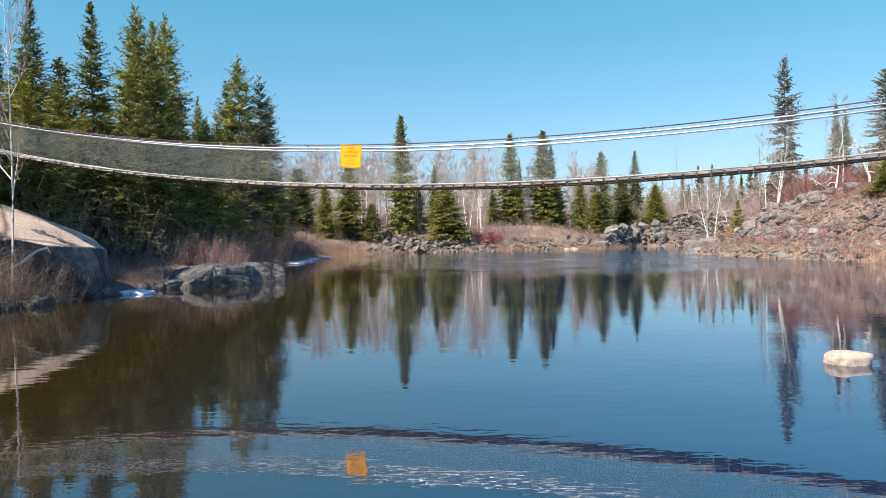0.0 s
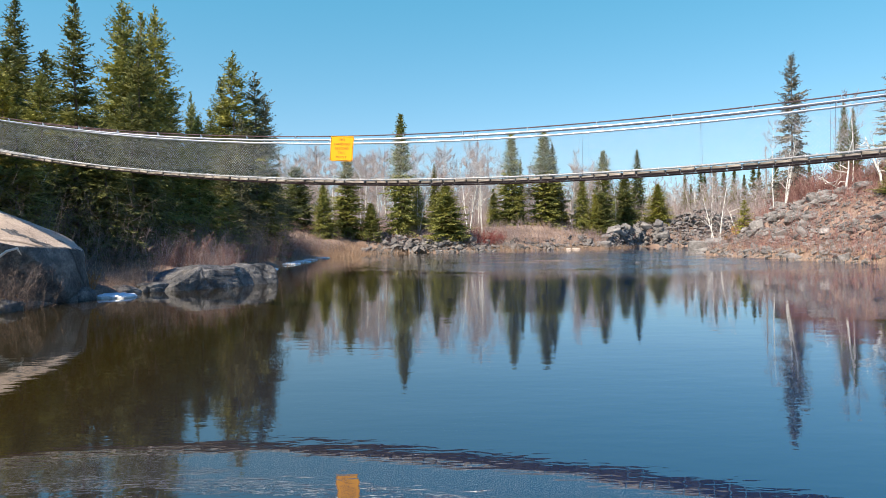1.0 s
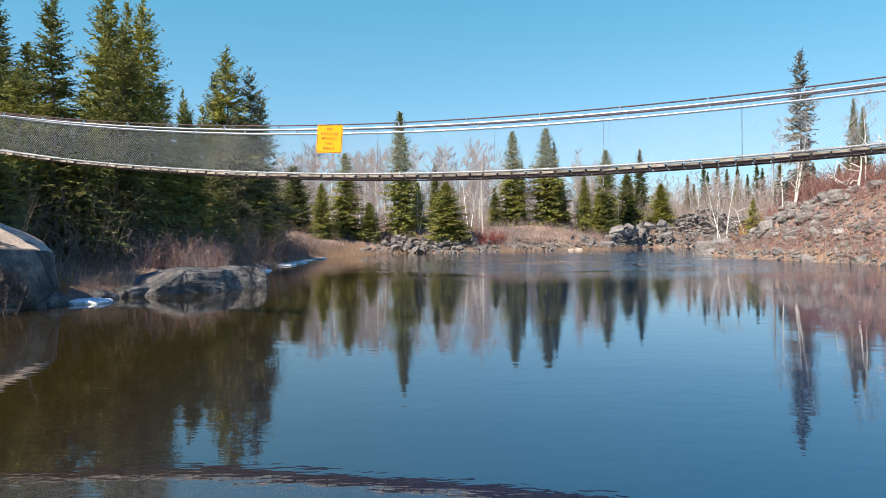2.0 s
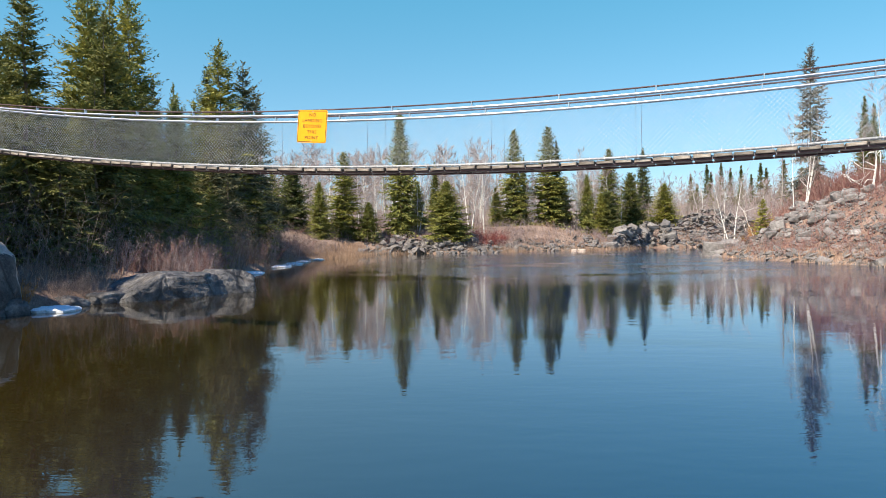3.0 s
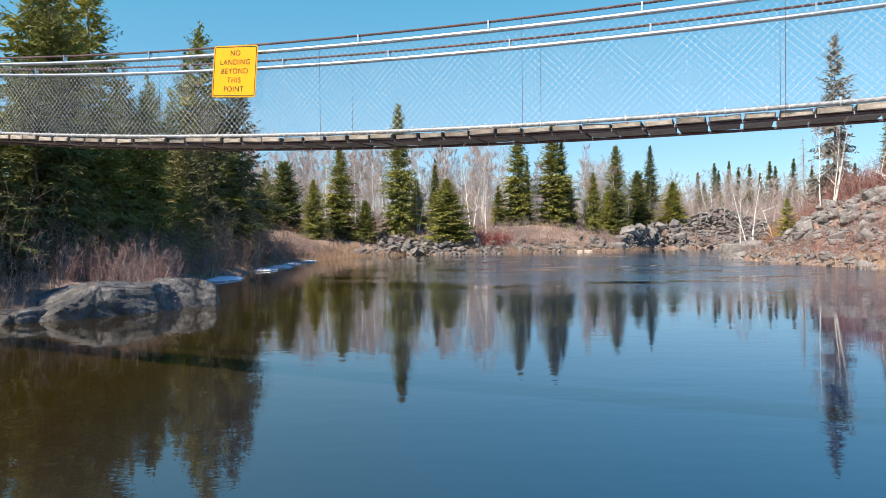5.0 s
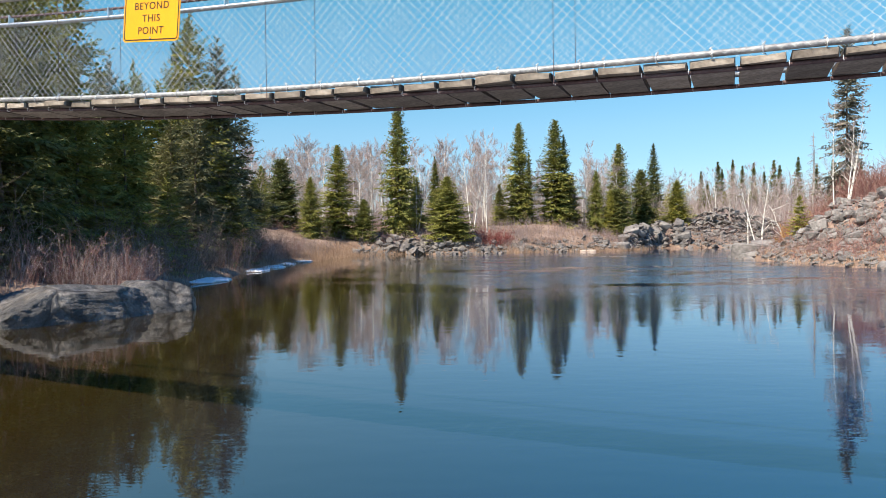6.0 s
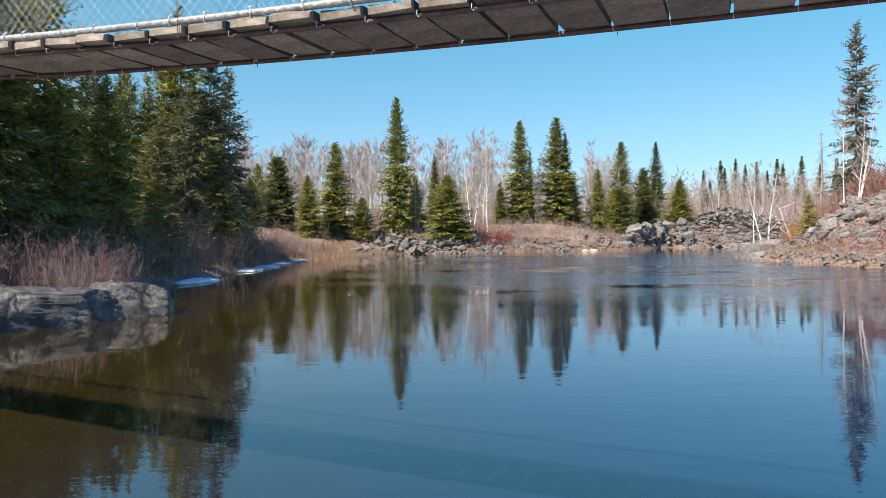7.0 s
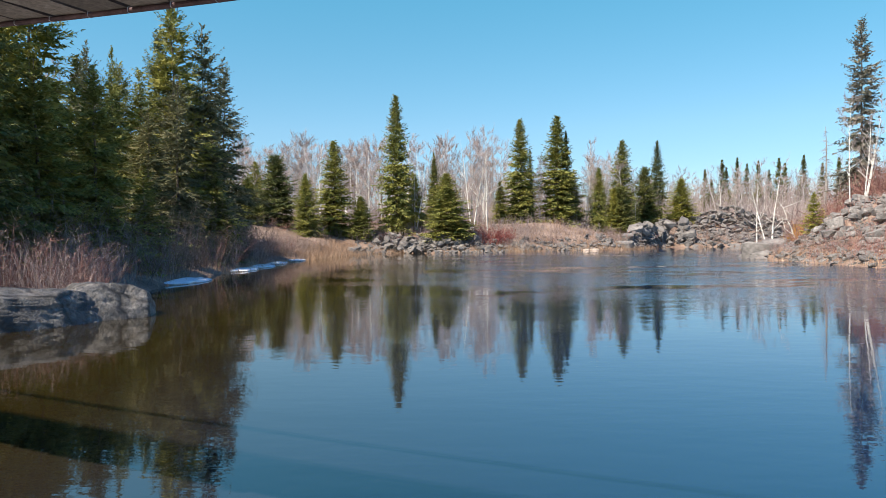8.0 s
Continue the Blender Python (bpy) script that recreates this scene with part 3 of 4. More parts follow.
def make_conifers():
    r = random.Random(11)
    for kind, name, R, power, droop, whorl, per, fill, blade, material, label, bare, ragged in (
            ("spire", "spruce_tree", 1.9, 0.85, -16, 0.30, 11, 0.19, 0.19, NEEDLE_DARK, "narrow dark green spruce with a pointed top", 0.02, 0.28),
            ("broad", "fir_tree", 2.6, 0.75, -14, 0.36, 10, 0.24, 0.23, NEEDLE, "broad yellow-green fir with layered branches", 0.02, 0.36),
            ("broad2", "fir_tree", 2.9, 0.66, -18, 0.37, 10, 0.26, 0.24, NEEDLE, "full bushy fir with drooping branches", 0.02, 0.42),
            ("dark", "fir_tree", 2.7, 0.62, -20, 0.38, 10, 0.27, 0.25, NEEDLE_DARK, "dense dark green fir with drooping branches", 0.02, 0.42),
            ("back", "fir_tree", 2.8, 0.65, -18, 0.46, 10, 0.40, 0.36, NEEDLE_DARK, "dark green fir standing back in the wood", 0.02, 0.42),
            ("open", "spruce_tree", 2.6, 0.60, -20, 0.38, 9, 0.22, 0.21, NEEDLE_OLD, "open-branched grey-green spruce with gaps in its crown", 0.04, 0.5),
            ("far_spire", "spruce_tree", 1.6, 0.72, -12, 0.25, 13, 0.27, 0.22, NEEDLE_DARK, "pointed dark spruce on the far bank", 0.02, 0.42),
            ("far_spire2", "spruce_tree", 1.7, 0.62, -14, 0.25, 13, 0.27, 0.22, NEEDLE, "pointed green spruce on the far bank", 0.03, 0.48),
            ("far_broad", "fir_tree", 2.8, 0.55, -8, 0.27, 13, 0.36, 0.28, NEEDLE, "broad low fir on the far bank", 0.015, 0.45),
            ("far_round", "fir_tree", 3.2, 0.42, -4, 0.29, 13, 0.37, 0.29, NEEDLE_DARK, "rounded dark green fir on the far bank", 0.015, 0.5),
            ("ragged", "spruce_tree", 1.4, 0.42, -28, 0.32, 10, 0.19, 0.19, NEEDLE_WORN, "tall ragged spruce with thin grey-brown branches", 0.10, 0.5),
            ("bank_fir", "fir_tree", 2.6, 0.6, 4, 0.55, 9, 0.45, 0.42, NEEDLE_YELLOW, "small yellow-green fir growing among the rocks", 0.03, 0.5),
            ("far_tiny", "spruce_tree", 1.5, 0.85, -14, 0.36, 9, 0.3, 0.34, NEEDLE_DARK, "slim spruce far behind the inlet", 0.02, 0.35)):
        CROWN_R[kind] = R
        TREES[kind] = [conifer(name, r, 10, R, power, droop, whorl, per, fill, blade, material, label, bare, ragged, 1.35 if kind.startswith("far") or kind == "ragged" else 1.25, 3 if kind in ("spire", "broad", "broad2", "dark", "open") else 2), 10, False]


make_conifers()
rt = random.Random(17)
# the wood on the bank beside the bridge: kind, x, y, top, crown radius
for kind, x, y, top, radius in (
        ("spire", -16.4, 33.0, 13.0, 2.1), ("broad2", -17.0, 38.8, 14.5, 3.0), ("broad2", -17.9, 44.8, 15.9, 3.2), ("spire", -25.4, 43.0, 16.9, 2.7), ("spire", -29.2, 45.0, 17.2, 2.7),
        ("back", -23.9, 43.4, 13.1, 2.9), ("broad", -20.4, 56.8, 13.4, 1.8), ("open", -21.7, 56.4, 13.7, 1.7), ("broad2", -18.3, 60.7, 17.4, 4.2), ("open", -16.9, 62.2, 16.3, 3.2), ("open", -18.5, 71.0, 16.3, 3.0),
        ("dark", -15.6, 36.6, 9.0, 2.5), ("broad2", -15.9, 46.2, 9.6, 2.6), ("broad", -15.7, 41.6, 9.0, 2.4), ("open", -16.0, 51.8, 8.8, 2.2), ("open", -16.4, 56.6, 11.6, 2.5), ("dark", -15.2, 33.2, 7.0, 2.2),
        ("open", -18.6, 66.5, 11.0, 2.4), ("broad2", -19.6, 35.8, 10.0, 2.8), ("broad", -20.4, 31.2, 10.5, 2.6), ("back", -22.6, 37.8, 12.0, 2.8), ("back", -22.5, 49.0, 10.0, 2.6), ("back", -26.0, 53.0, 12.5, 2.8),
        ("open", -19.6, 49.5, 8.0, 2.2), ("spire", -31.0, 52.0, 14.5, 2.4), ("back", -23.0, 70.0, 12.5, 2.6), ("dark", -23.6, 80.0, 10.5, 2.8), ("back", -24.6, 62.5, 12.6, 2.8), ("broad", -20.6, 66.0, 11.0, 2.6),
        # this row: firs mostly out of view, added to shade slab and shore
        ("dark", -17.9, 25.6, 14.0, 2.4), ("broad2", -18.5, 24.8, 13.0, 2.6), ("broad2", -20.0, 22.4, 9.0, 2.6), ("dark", -20.9, 20.0, 8.5, 2.6), ("broad2", -19.6, 26.6, 12.0, 2.4), ("broad", -21.6, 28.6, 10.5, 2.6), ("back", -23.4, 25.0, 10.0, 2.6),
        ("broad", -16.9, 29.6, 7.2, 2.0), ("broad2", -18.2, 30.8, 9.0, 2.2), ("dark", -15.9, 38.2, 12.4, 2.5), ("broad", -17.2, 41.4, 14.6, 2.8), ("broad2", -18.8, 42.6, 14.2, 2.6), ("dark", -19.6, 61.6, 15.6, 3.0),
        ("broad2", -21.5, 60.0, 13.2, 3.0), ("broad", -19.4, 58.2, 12.4, 2.7), ("dark", -20.4, 53.8, 9.0, 2.4), ("back", -23.2, 58.0, 13.2, 3.0), ("open", -19.2, 67.0, 13.0, 3.2),
        ("broad", -20.0, 70.6, 10.5, 2.6), ("dark", -21.2, 74.2, 12.0, 2.9), ("broad", -19.8, 46.8, 9.5, 2.4), ("broad2", -21.2, 41.0, 9.5, 2.4), ("dark", -17.6, 54.2, 8.0, 2.2),
        ("back", -27.0, 38.0, 11.5, 3.0), ("back", -28.0, 58.0, 11.5, 3.0), ("back", -27.0, 67.0, 11.5, 2.8), ("back", -26.0, 76.0, 10.5, 2.8), ("back", -24.0, 84.0, 11.0, 2.8), ("dark", -26.0, 86.0, 8.0, 2.4),
        ("back", -29.0, 92.0, 11.0, 2.8), ("broad", -22.0, 78.0, 8.0, 2.2), ("dark", -15.6, 60.6, 6.0, 1.9), ("broad", -15.0, 49.0, 5.6, 1.7), ("back", -33.0, 70.0, 12.0, 3.0)):
    plant(kind, x, y, top, rt.uniform(0, 6.28), radius=radius * 1.14)
# the far bank
for kind, x, y, top, radius in (
        ("far_round", -23.2, 104, 12.4, 3.8), ("far_broad", -18.7, 101, 9.8, 2.4), ("far_spire2", -16.1, 106, 14.6, 3.6), ("far_broad", -12.6, 106, 7.3, 2.7), ("far_spire2", -8.3, 111, 21.3, 3.5), ("far_spire", -3.5, 120, 14.6, 1.8),
        ("far_broad", -1.4, 105.5, 10.0, 4.3), ("far_spire2", 9.9, 126, 20.4, 3.7), ("far_spire", 12.0, 131, 16.3, 1.3), ("far_spire2", 16.1, 128, 21.1, 4.6), ("far_spire", 17.6, 129, 19.0, 2.0), ("far_broad", 22.7, 128, 12.6, 2.3),
        ("far_spire2", 27.1, 131, 17.5, 3.6), ("far_round", 26.0, 128, 9.5, 3.4), ("far_round", 32.6, 138, 13.5, 3.6), ("far_spire", 38.2, 150, 20.0, 2.8), ("far_broad", 40.2, 142, 12.0, 3.5), ("far_broad", -28.1, 112, 12.5, 2.5), ("far_broad", -25.6, 100, 9.5, 2.4),
        ("far_broad", 25.0, 127.5, 9.5, 2.2), ("far_spire2", 6.6, 124, 10.5, 2.0), ("far_broad", 19.5, 134, 12.5, 2.2), ("far_broad", -6.2, 116, 11.0, 2.2), ("far_broad", -31.0, 106, 11.5, 2.6)):
    plant(kind, x, y, top, rt.uniform(0, 6.28), radius=radius)
# beyond the inlet and on the stony bank
for kind, x, y, top, radius in (
        ("far_tiny", 59.5, 185, 17.7, 1.9), ("far_tiny", 61.4, 186, 15.3, 1.7), ("far_tiny", 63.6, 185, 20.0, 2.3), ("far_tiny", 65.3, 187, 18.3, 2.0), ("far_tiny", 67.2, 185, 20.4, 2.0), ("far_tiny", 69.9, 186, 19.0, 2.1),
        ("far_broad", 71.0, 182, 14.0, 3.2), ("far_tiny", 72.2, 185, 19.6, 2.1), ("far_tiny", 75.2, 186, 17.5, 1.9), ("far_tiny", 77.1, 185, 20.2, 2.6), ("far_tiny", 79.0, 186, 19.1, 2.2), ("far_tiny", 83.0, 185, 20.8, 2.4),
        ("far_broad", 62.5, 178, 12.0, 3.0), ("far_broad", 80.0, 180, 14.0, 3.0), ("far_tiny", 88.0, 186, 19.0, 2.2), ("far_tiny", 93.0, 188, 20.5, 2.4), ("far_tiny", 98.0, 185, 19.5, 2.3), ("far_broad", 52.0, 160, 11.0, 3.0),
        ("ragged", 37.9, 81.5, 21.6, 2.5), ("bank_fir", 28.5, 71.6, 5.1, 1.3), ("far_spire", 45.0, 84.0, 17.0, 1.7), ("far_spire", 47.2, 86.0, 16.5, 1.6),
        ("ragged", 40.4, 67.0, 16.9, 2.4), ("far_broad", 32.6, 54.0, 6.4, 1.8), ("far_broad", 34.4, 56.5, 8.0, 1.9), ("far_broad", 38.5, 60.0, 9.0, 2.4)):
    plant(kind, x, y, top, rt.uniform(0, 6.28), radius=radius)


# ---- bare trees ----
def bare_tree(name, rng, H, bark, label, stems=1, twigs=1.0, twig_mat=None, lean=0.05, tail=0.021):
    tree = new(name)
    tagged(tree, label, "tree", "leafless trees")
    trunk, tw = Soup(), Soup()
    for st in range(stems):
        az = rng.uniform(0, 6.28)
        dirn = Vector((math.cos(az) * lean * (2.5 if stems > 1 else 1), math.sin(az) * lean * (2.5 if stems > 1 else 1), 1)).normalized()
        p = Vector((math.cos(az) * 0.12 * (stems > 1), math.sin(az) * 0.12 * (stems > 1), -0.3))
        h = H * (rng.uniform(0.75, 1) if st else 1)
        pts, rad = [p], [0.0085 * H]
        for k in range(9):
            dirn = (dirn + Vector((rng.uniform(-1, 1), rng.uniform(-1, 1), 0)) * 0.055 + Vector((0, 0, 0.03))).normalized()
            p = p + dirn * h / 9
            pts.append(p)
            rad.append(0.0085 * H * (1 - (k + 1) / 9.6))
        trunk.tube(pts, rad, 6)
        for b in range(int(17 * twigs)):
            f = rng.uniform(0.28, 0.97)
            i = min(8, int(f * 9))
            a = pts[i].lerp(pts[i + 1], f * 9 - i)
            az = rng.uniform(0, 6.28)
            up = rng.uniform(0.55, 1.3)
            d = Vector((math.cos(az), math.sin(az), up)).normalized()
            L = h * rng.uniform(0.13, 0.27) * (1.25 - f * 0.75)
            q = [a]
            for k in range(3):
                d = (d + rand_unit(rng) * 0.16 + Vector((0, 0, 0.10))).normalized()
                q.append(q[-1] + d * L / 3)
            r0 = rad[i] * 0.42 + 0.004
            trunk.tube(q, [r0, r0 * 0.75, r0 * 0.5, r0 * 0.2], 3)
            for c in range(int(12 * twigs)):
                g = rng.uniform(0.25, 1.0)
                j = min(2, int(g * 3))
                e = q[j].lerp(q[j + 1], g * 3 - j)
                t = (d + rand_unit(rng) * 0.7 + Vector((0, 0, 0.35))).normalized()
                l = L * rng.uniform(0.22, 0.5)
                e2 = e + t * l
                tw.blade(e, e2, tail, t.cross(rand_unit(rng)).normalized())
                for w in range(7):
                    g2 = rng.uniform(0.2, 0.95)
                    e3 = e.lerp(e2, g2)
                    t3 = (t + rand_unit(rng) * 0.8 + Vector((0, 0, 0.4))).normalized()
                    tw.blade(e3, e3 + t3 * l * rng.uniform(0.35, 0.7), tail * 0.7, t3.cross(rand_unit(rng)).normalized())
    part("trunk", trunk.mesh("trunk", bark, True), tree)
    part("crown", tw.mesh("crown", twig_mat or TWIG), tree, "fine leafless twigs")
    return tree


def make_bare():
    r = random.Random(23)
    TREES["birch"] = [bare_tree("birch_tree", r, 10, BIRCH, "leafless white-barked birch with one slender stem", 1, 1.0), 10, False]
    TREES["birch2"] = [bare_tree("birch_tree", r, 10, BIRCH, "leafless birch with several white stems", 3, 0.7, lean=0.085), 10, False]
    TREES["aspen"] = [bare_tree("aspen_tree", r, 10, GREYBARK, "leafless grey aspen with fine twigs", 1, 1.25), 10, False]
    TREES["aspen2"] = [bare_tree("aspen_tree", r, 10, GREYBARK, "leafless grey aspen with a spreading top", 2, 0.95), 10, False]
    TREES["aspen3"] = [bare_tree("aspen_tree", r, 10, BIRCH, "slender leafless aspen with a pale trunk", 1, 1.35, tail=0.021), 10, False]
    rr = random.Random(5)
    kinds = ("aspen", "aspen2", "aspen3", "aspen", "birch")
    # the pale wood behind the far bank
    for k in range(125):
        x = rr.uniform(-44, 34)
        y = rr.uniform(118, 165)
        top = rr.uniform(13.0, 18.6) * (y - 15) / 112 * (1.0 if x < 8 else 0.82)
        if gz(x, y) > 1.8:
            plant(kinds[rr.randrange(5)], x, y, top, rr.uniform(0, 6.28), rr.uniform(0.8, 1.15))
    for k in range(60):
        x = rr.uniform(34, 105)
        y = rr.uniform(150, 215)
        plant(kinds[rr.randrange(5)], x, y, rr.uniform(9.5, 15.5) * (y - 15) / 150, rr.uniform(0, 6.28), rr.uniform(0.8, 1.2))
    for k in range(22):
        x, y = rr.uniform(-40, -13), rr.uniform(113, 138)
        plant(kinds[rr.randrange(5)], x, y, rr.uniform(14.5, 18.5) * (y - 15) / 108, rr.uniform(0, 6.28), rr.uniform(0.9, 1.2))
    for k in range(36):
        x, y = rr.uniform(6, 62), rr.uniform(136, 172)
        plant(kinds[rr.randrange(5)], x, y, rr.uniform(10.0, 14.5) * (y - 15) / 125, rr.uniform(0, 6.28), rr.uniform(0.9, 1.3))
    # single birches that stand out
    for kind, x, y, top, wide in (("birch2", 32.0, 71.0, 12.6, 0.9), ("birch", 31.4, 71.6, 13.0, 0.8), ("birch", 36.0, 66.5, 14.5, 1.0), ("birch2", 37.5, 64.0, 12.0, 1.1), ("birch2", 2.0, 112.0, 17.0, 0.8),
                                  ("birch", 4.2, 113.0, 17.2, 0.9), ("birch2", 22.6, 130.0, 18.0, 0.6), ("birch", 21.8, 131.0, 17.8, 0.7), ("birch2", 30.6, 84.0, 9.5, 1.0), ("birch", -11.6, 107.0, 12.0, 0.8),
                                  ("birch", -26.0, 104.0, 11.0, 0.7), ("birch", 33.0, 93.0, 10.0, 0.9), ("birch2", 50.0, 150.0, 13.0, 0.9), ("birch", 39.5, 75.0, 13.5, 0.9), ("birch", -13.05, 21.7, 10.5, 0.5), ("birch", -13.5, 21.3, 7.5, 0.5),
                                  ("birch", -9.0, 116.0, 18.0, 1.0), ("birch2", -6.0, 113.0, 14.0, 0.9), ("aspen", -33, 75, 17, 1), ("aspen2", -30, 66, 15, 1), ("aspen", -36, 60, 17, 1), ("aspen2", -34, 48, 16, 1)):
        plant(kind, x, y, top, rr.uniform(0, 6.28), wide)


make_bare()


# ---- shrubs ----
def shrub(name, rng, H, W, stems, material, label, width=0.011):
    """Many crooked stems from one foot, each forking into twigs that fork again."""
    s = Soup()
    for k in range(stems):
        az, r0 = rng.uniform(0, 6.28), W * 0.5 * math.sqrt(rng.random())
        out = Vector((math.cos(az), math.sin(az), 0))
        p = out * r0 * 0.55 + Vector((0, 0, -0.1))
        d = (out * rng.uniform(0.05, 0.65) + Vector((0, 0, 1))).normalized()
        L = H * rng.uniform(0.45, 1.0)
        pts = [p]
        for j in range(4):
            d = (d + rand_unit(rng) * 0.26 + Vector((0, 0, 0.06))).normalized()
            p = p + d * L / 4
            pts.append(p)
        s.tube(pts, [width * w for w in (0.62, 0.5, 0.38, 0.26, 0.1)], 3)
        for t in range(8):
            g = rng.uniform(0.22, 0.97) * 4
            j = min(3, int(g))
            e = pts[j].lerp(pts[j + 1], g - j)
            dd = ((pts[j + 1] - pts[j]).normalized() * 0.8 + rand_unit(rng) * 0.75).normalized()
            l = L * rng.uniform(0.16, 0.34) * (1.15 - g / 6)
            e2 = e + dd * l
            s.blade(e, e2, width * 0.8, dd.cross(rand_unit(rng)).normalized())
            for w in range(4):
                e3 = e.lerp(e2, rng.uniform(0.25, 0.95))
                d3 = (dd + rand_unit(rng) * 0.8 + Vector((0, 0, 0.15))).normalized()
                s.blade(e3, e3 + d3 * l * rng.uniform(0.3, 0.65), width * 0.55, d3.cross(rand_unit(rng)).normalized())
    ob = new(name, s.mesh(name, material))
    return tagged(ob, label, "shrub", "bare shrubs on the banks")


def make_shrubs():
    r = random.Random(31)
    TREES["sh_grey"] = [shrub("alder_shrub", r, 2.0, 2.1, 18, TWIG_DARK, "leafless grey alder shrub with fine twigs"), 2.0, False]
    TREES["sh_brown"] = [shrub("willow_shrub", r, 2.0, 2.3, 19, TWIG_BROWN, "leafless brown willow shrub by the water"), 2.0, False]
    TREES["sh_red"] = [shrub("dogwood_shrub", r, 1.6, 1.9, 18, TWIG_RED, "leafless red-stemmed dogwood shrub"), 1.6, False]
    TREES["sh_orange"] = [shrub("juniper_shrub", r, 1.6, 2.0, 36, ORANGE, "rusty orange shrub among the rocks", 0.03), 1.6, False]
    TREES["sh_crimson"] = [shrub("dogwood_shrub", r, 1.6, 2.2, 40, TWIG_CRIMSON, "dense dark red dogwood shrub on the far bank", 0.022), 1.6, False]
    for x, y, h in ((29.8, 75.5, 1.9), (27.6, 73.6, 1.2), (30.4, 82.0, 1.4)):
        plant("sh_orange", x, y, gz(x, y) + h, 1.0 + x, 1.1)
    rr = random.Random(8)
    # the near bank, thick along the water
    y = 15.0
    while y < 92:
        for row in range(3):
            if (27.5 < y < 35 and row == 0) or (y < 31 and (row == 0 or rr.random() < 0.5)):
                continue
            sx = float(np.interp(y, [15, 19.5, 26, 29, 32, 36, 46, 62, 82, 92], [-12.3, -12, -11.3, -10.6, -10.4, -11.4, -12.5, -13.8, -14.5, -13.6]))
            x = sx - 0.5 - row * 1.4 - rr.uniform(0, 0.9)
            kind = ("sh_grey", "sh_brown", "sh_grey", "sh_brown", "sh_red", "sh_brown")[rr.randrange(6)] if y > 30 else "sh_grey"
            plant(kind, x, y + rr.uniform(-0.5, 0.5), gz(x, y) + (rr.uniform(1.8, 3.1) if 33 < y < 70 else rr.uniform(1.3, 2.5)), rr.uniform(0, 6.28), rr.uniform(0.8, 1.2))
        y += 1.25
    for x, y, h in ((-12.75, 20.3, 1.9), (-12.6, 21.0, 1.7), (-12.9, 21.7, 1.9), (-12.7, 22.3, 1.5), (-13.1, 19.5, 2.1), (-13.3, 20.8, 2.2), (-13.6, 21.8, 2.0), (-13.0, 18.6, 1.8), (-12.1, 25.3, 0.9), (-11.8, 26.6, 1.1), (-12.4, 22.8, 1.2)):
        plant("sh_grey", x, y, gz(x, y) + h, rr.uniform(0, 6.28), 1.0)
    for k in range(26):
        y = rr.uniform(33.8, 39.5)
        x = float(np.interp(y, [33, 35, 37, 40], [-9.4, -10.2, -10.9, -11.4])) - rr.uniform(0.1, 2.2)
        plant(("sh_brown", "sh_red", "sh_brown")[k % 3], x, y, gz(x, y) + rr.uniform(1.3, 2.4), rr.uniform(0, 6.28), rr.uniform(0.9, 1.2))
    for k in range(22):
        x, y = rr.uniform(-13.9, -12.3), rr.uniform(19.2, 22.8)
        plant("sh_grey", x, y, gz(x, y) + rr.uniform(1.1, 2.1), rr.uniform(0, 6.28), rr.uniform(0.8, 1.2))
    for x, y, h in ((-12.5, 21.9, 0.7), (-12.7, 21.2, 0.6), (-12.3, 26.0, 0.8)):
        plant("sh_orange", x, y, gz(x, y) + h, x, 0.8, "low tuft of rusty dead leaves by the boulder")
    for k in range(14):
        x, y = rr.uniform(-12.6, -11.5), rr.uniform(25.5, 29.8)
        plant("sh_grey", x, y, gz(x, y) + rr.uniform(0.5, 1.1), rr.uniform(0, 6.28), rr.uniform(0.9, 1.4))
    # dark red dogwood and one round bush on the far bank
    for x, y, h in ((3.0, 106.5, 1.8), (4.2, 107.2, 2.1), (5.4, 108.0, 2.2), (4.8, 106.4, 1.5), (6.4, 109.0, 1.9), (3.6, 105.4, 1.3), (6.0, 107.4, 1.4), (2.4, 108.2, 1.8)):
        plant("sh_crimson", x, y, gz(x, y) + h, x * 2, 1.5)
    for x, y, h in ((8.4, 110.5, 3.4), (9.2, 110.9, 3.0), (7.8, 111.2, 3.2)):
        plant("sh_brown", x, y, gz(x, y) + h, x, 1.1, "round leafless brown bush on the far bank")
    # the stony bank and the far bank
    for k in range(105):
        y = rr.uniform(42, 100)
        x = float(np.interp(y, [42, 56, 70, 76, 84, 100], [24.6, 23.6, 23.9, 26, 31, 41])) + rr.choice((rr.uniform(0.3, 2.0), rr.uniform(1, 13), rr.uniform(8, 22)))
        kind = ("sh_red", "sh_brown", "sh_red", "sh_grey")[rr.randrange(4)]
        plant(kind, x, y, gz(x, y) + rr.uniform(0.7, 1.9) * (1.3 if x > 36 else 1), rr.uniform(0, 6.28), rr.uniform(0.9, 1.4))
    for k in range(110):
        x = rr.uniform(-30, 62)
        edge = float(np.interp(x, [-30, -12, -6, 3, 11, 18, 28, 33, 45, 62], [98, 101, 104, 102.5, 108.5, 111.5, 120.5, 128.5, 128.5, 134]))
        y = edge + rr.choice((rr.uniform(0.5, 3), rr.uniform(3, 16), rr.uniform(10, 34)))
        kind = ("sh_red", "sh_brown", "sh_grey", "sh_brown")[rr.randrange(4)]
        plant(kind, x, y, gz(x, y) + rr.uniform(0.9, 2.6), rr.uniform(0, 6.28), rr.uniform(1.0, 1.6))


make_shrubs()


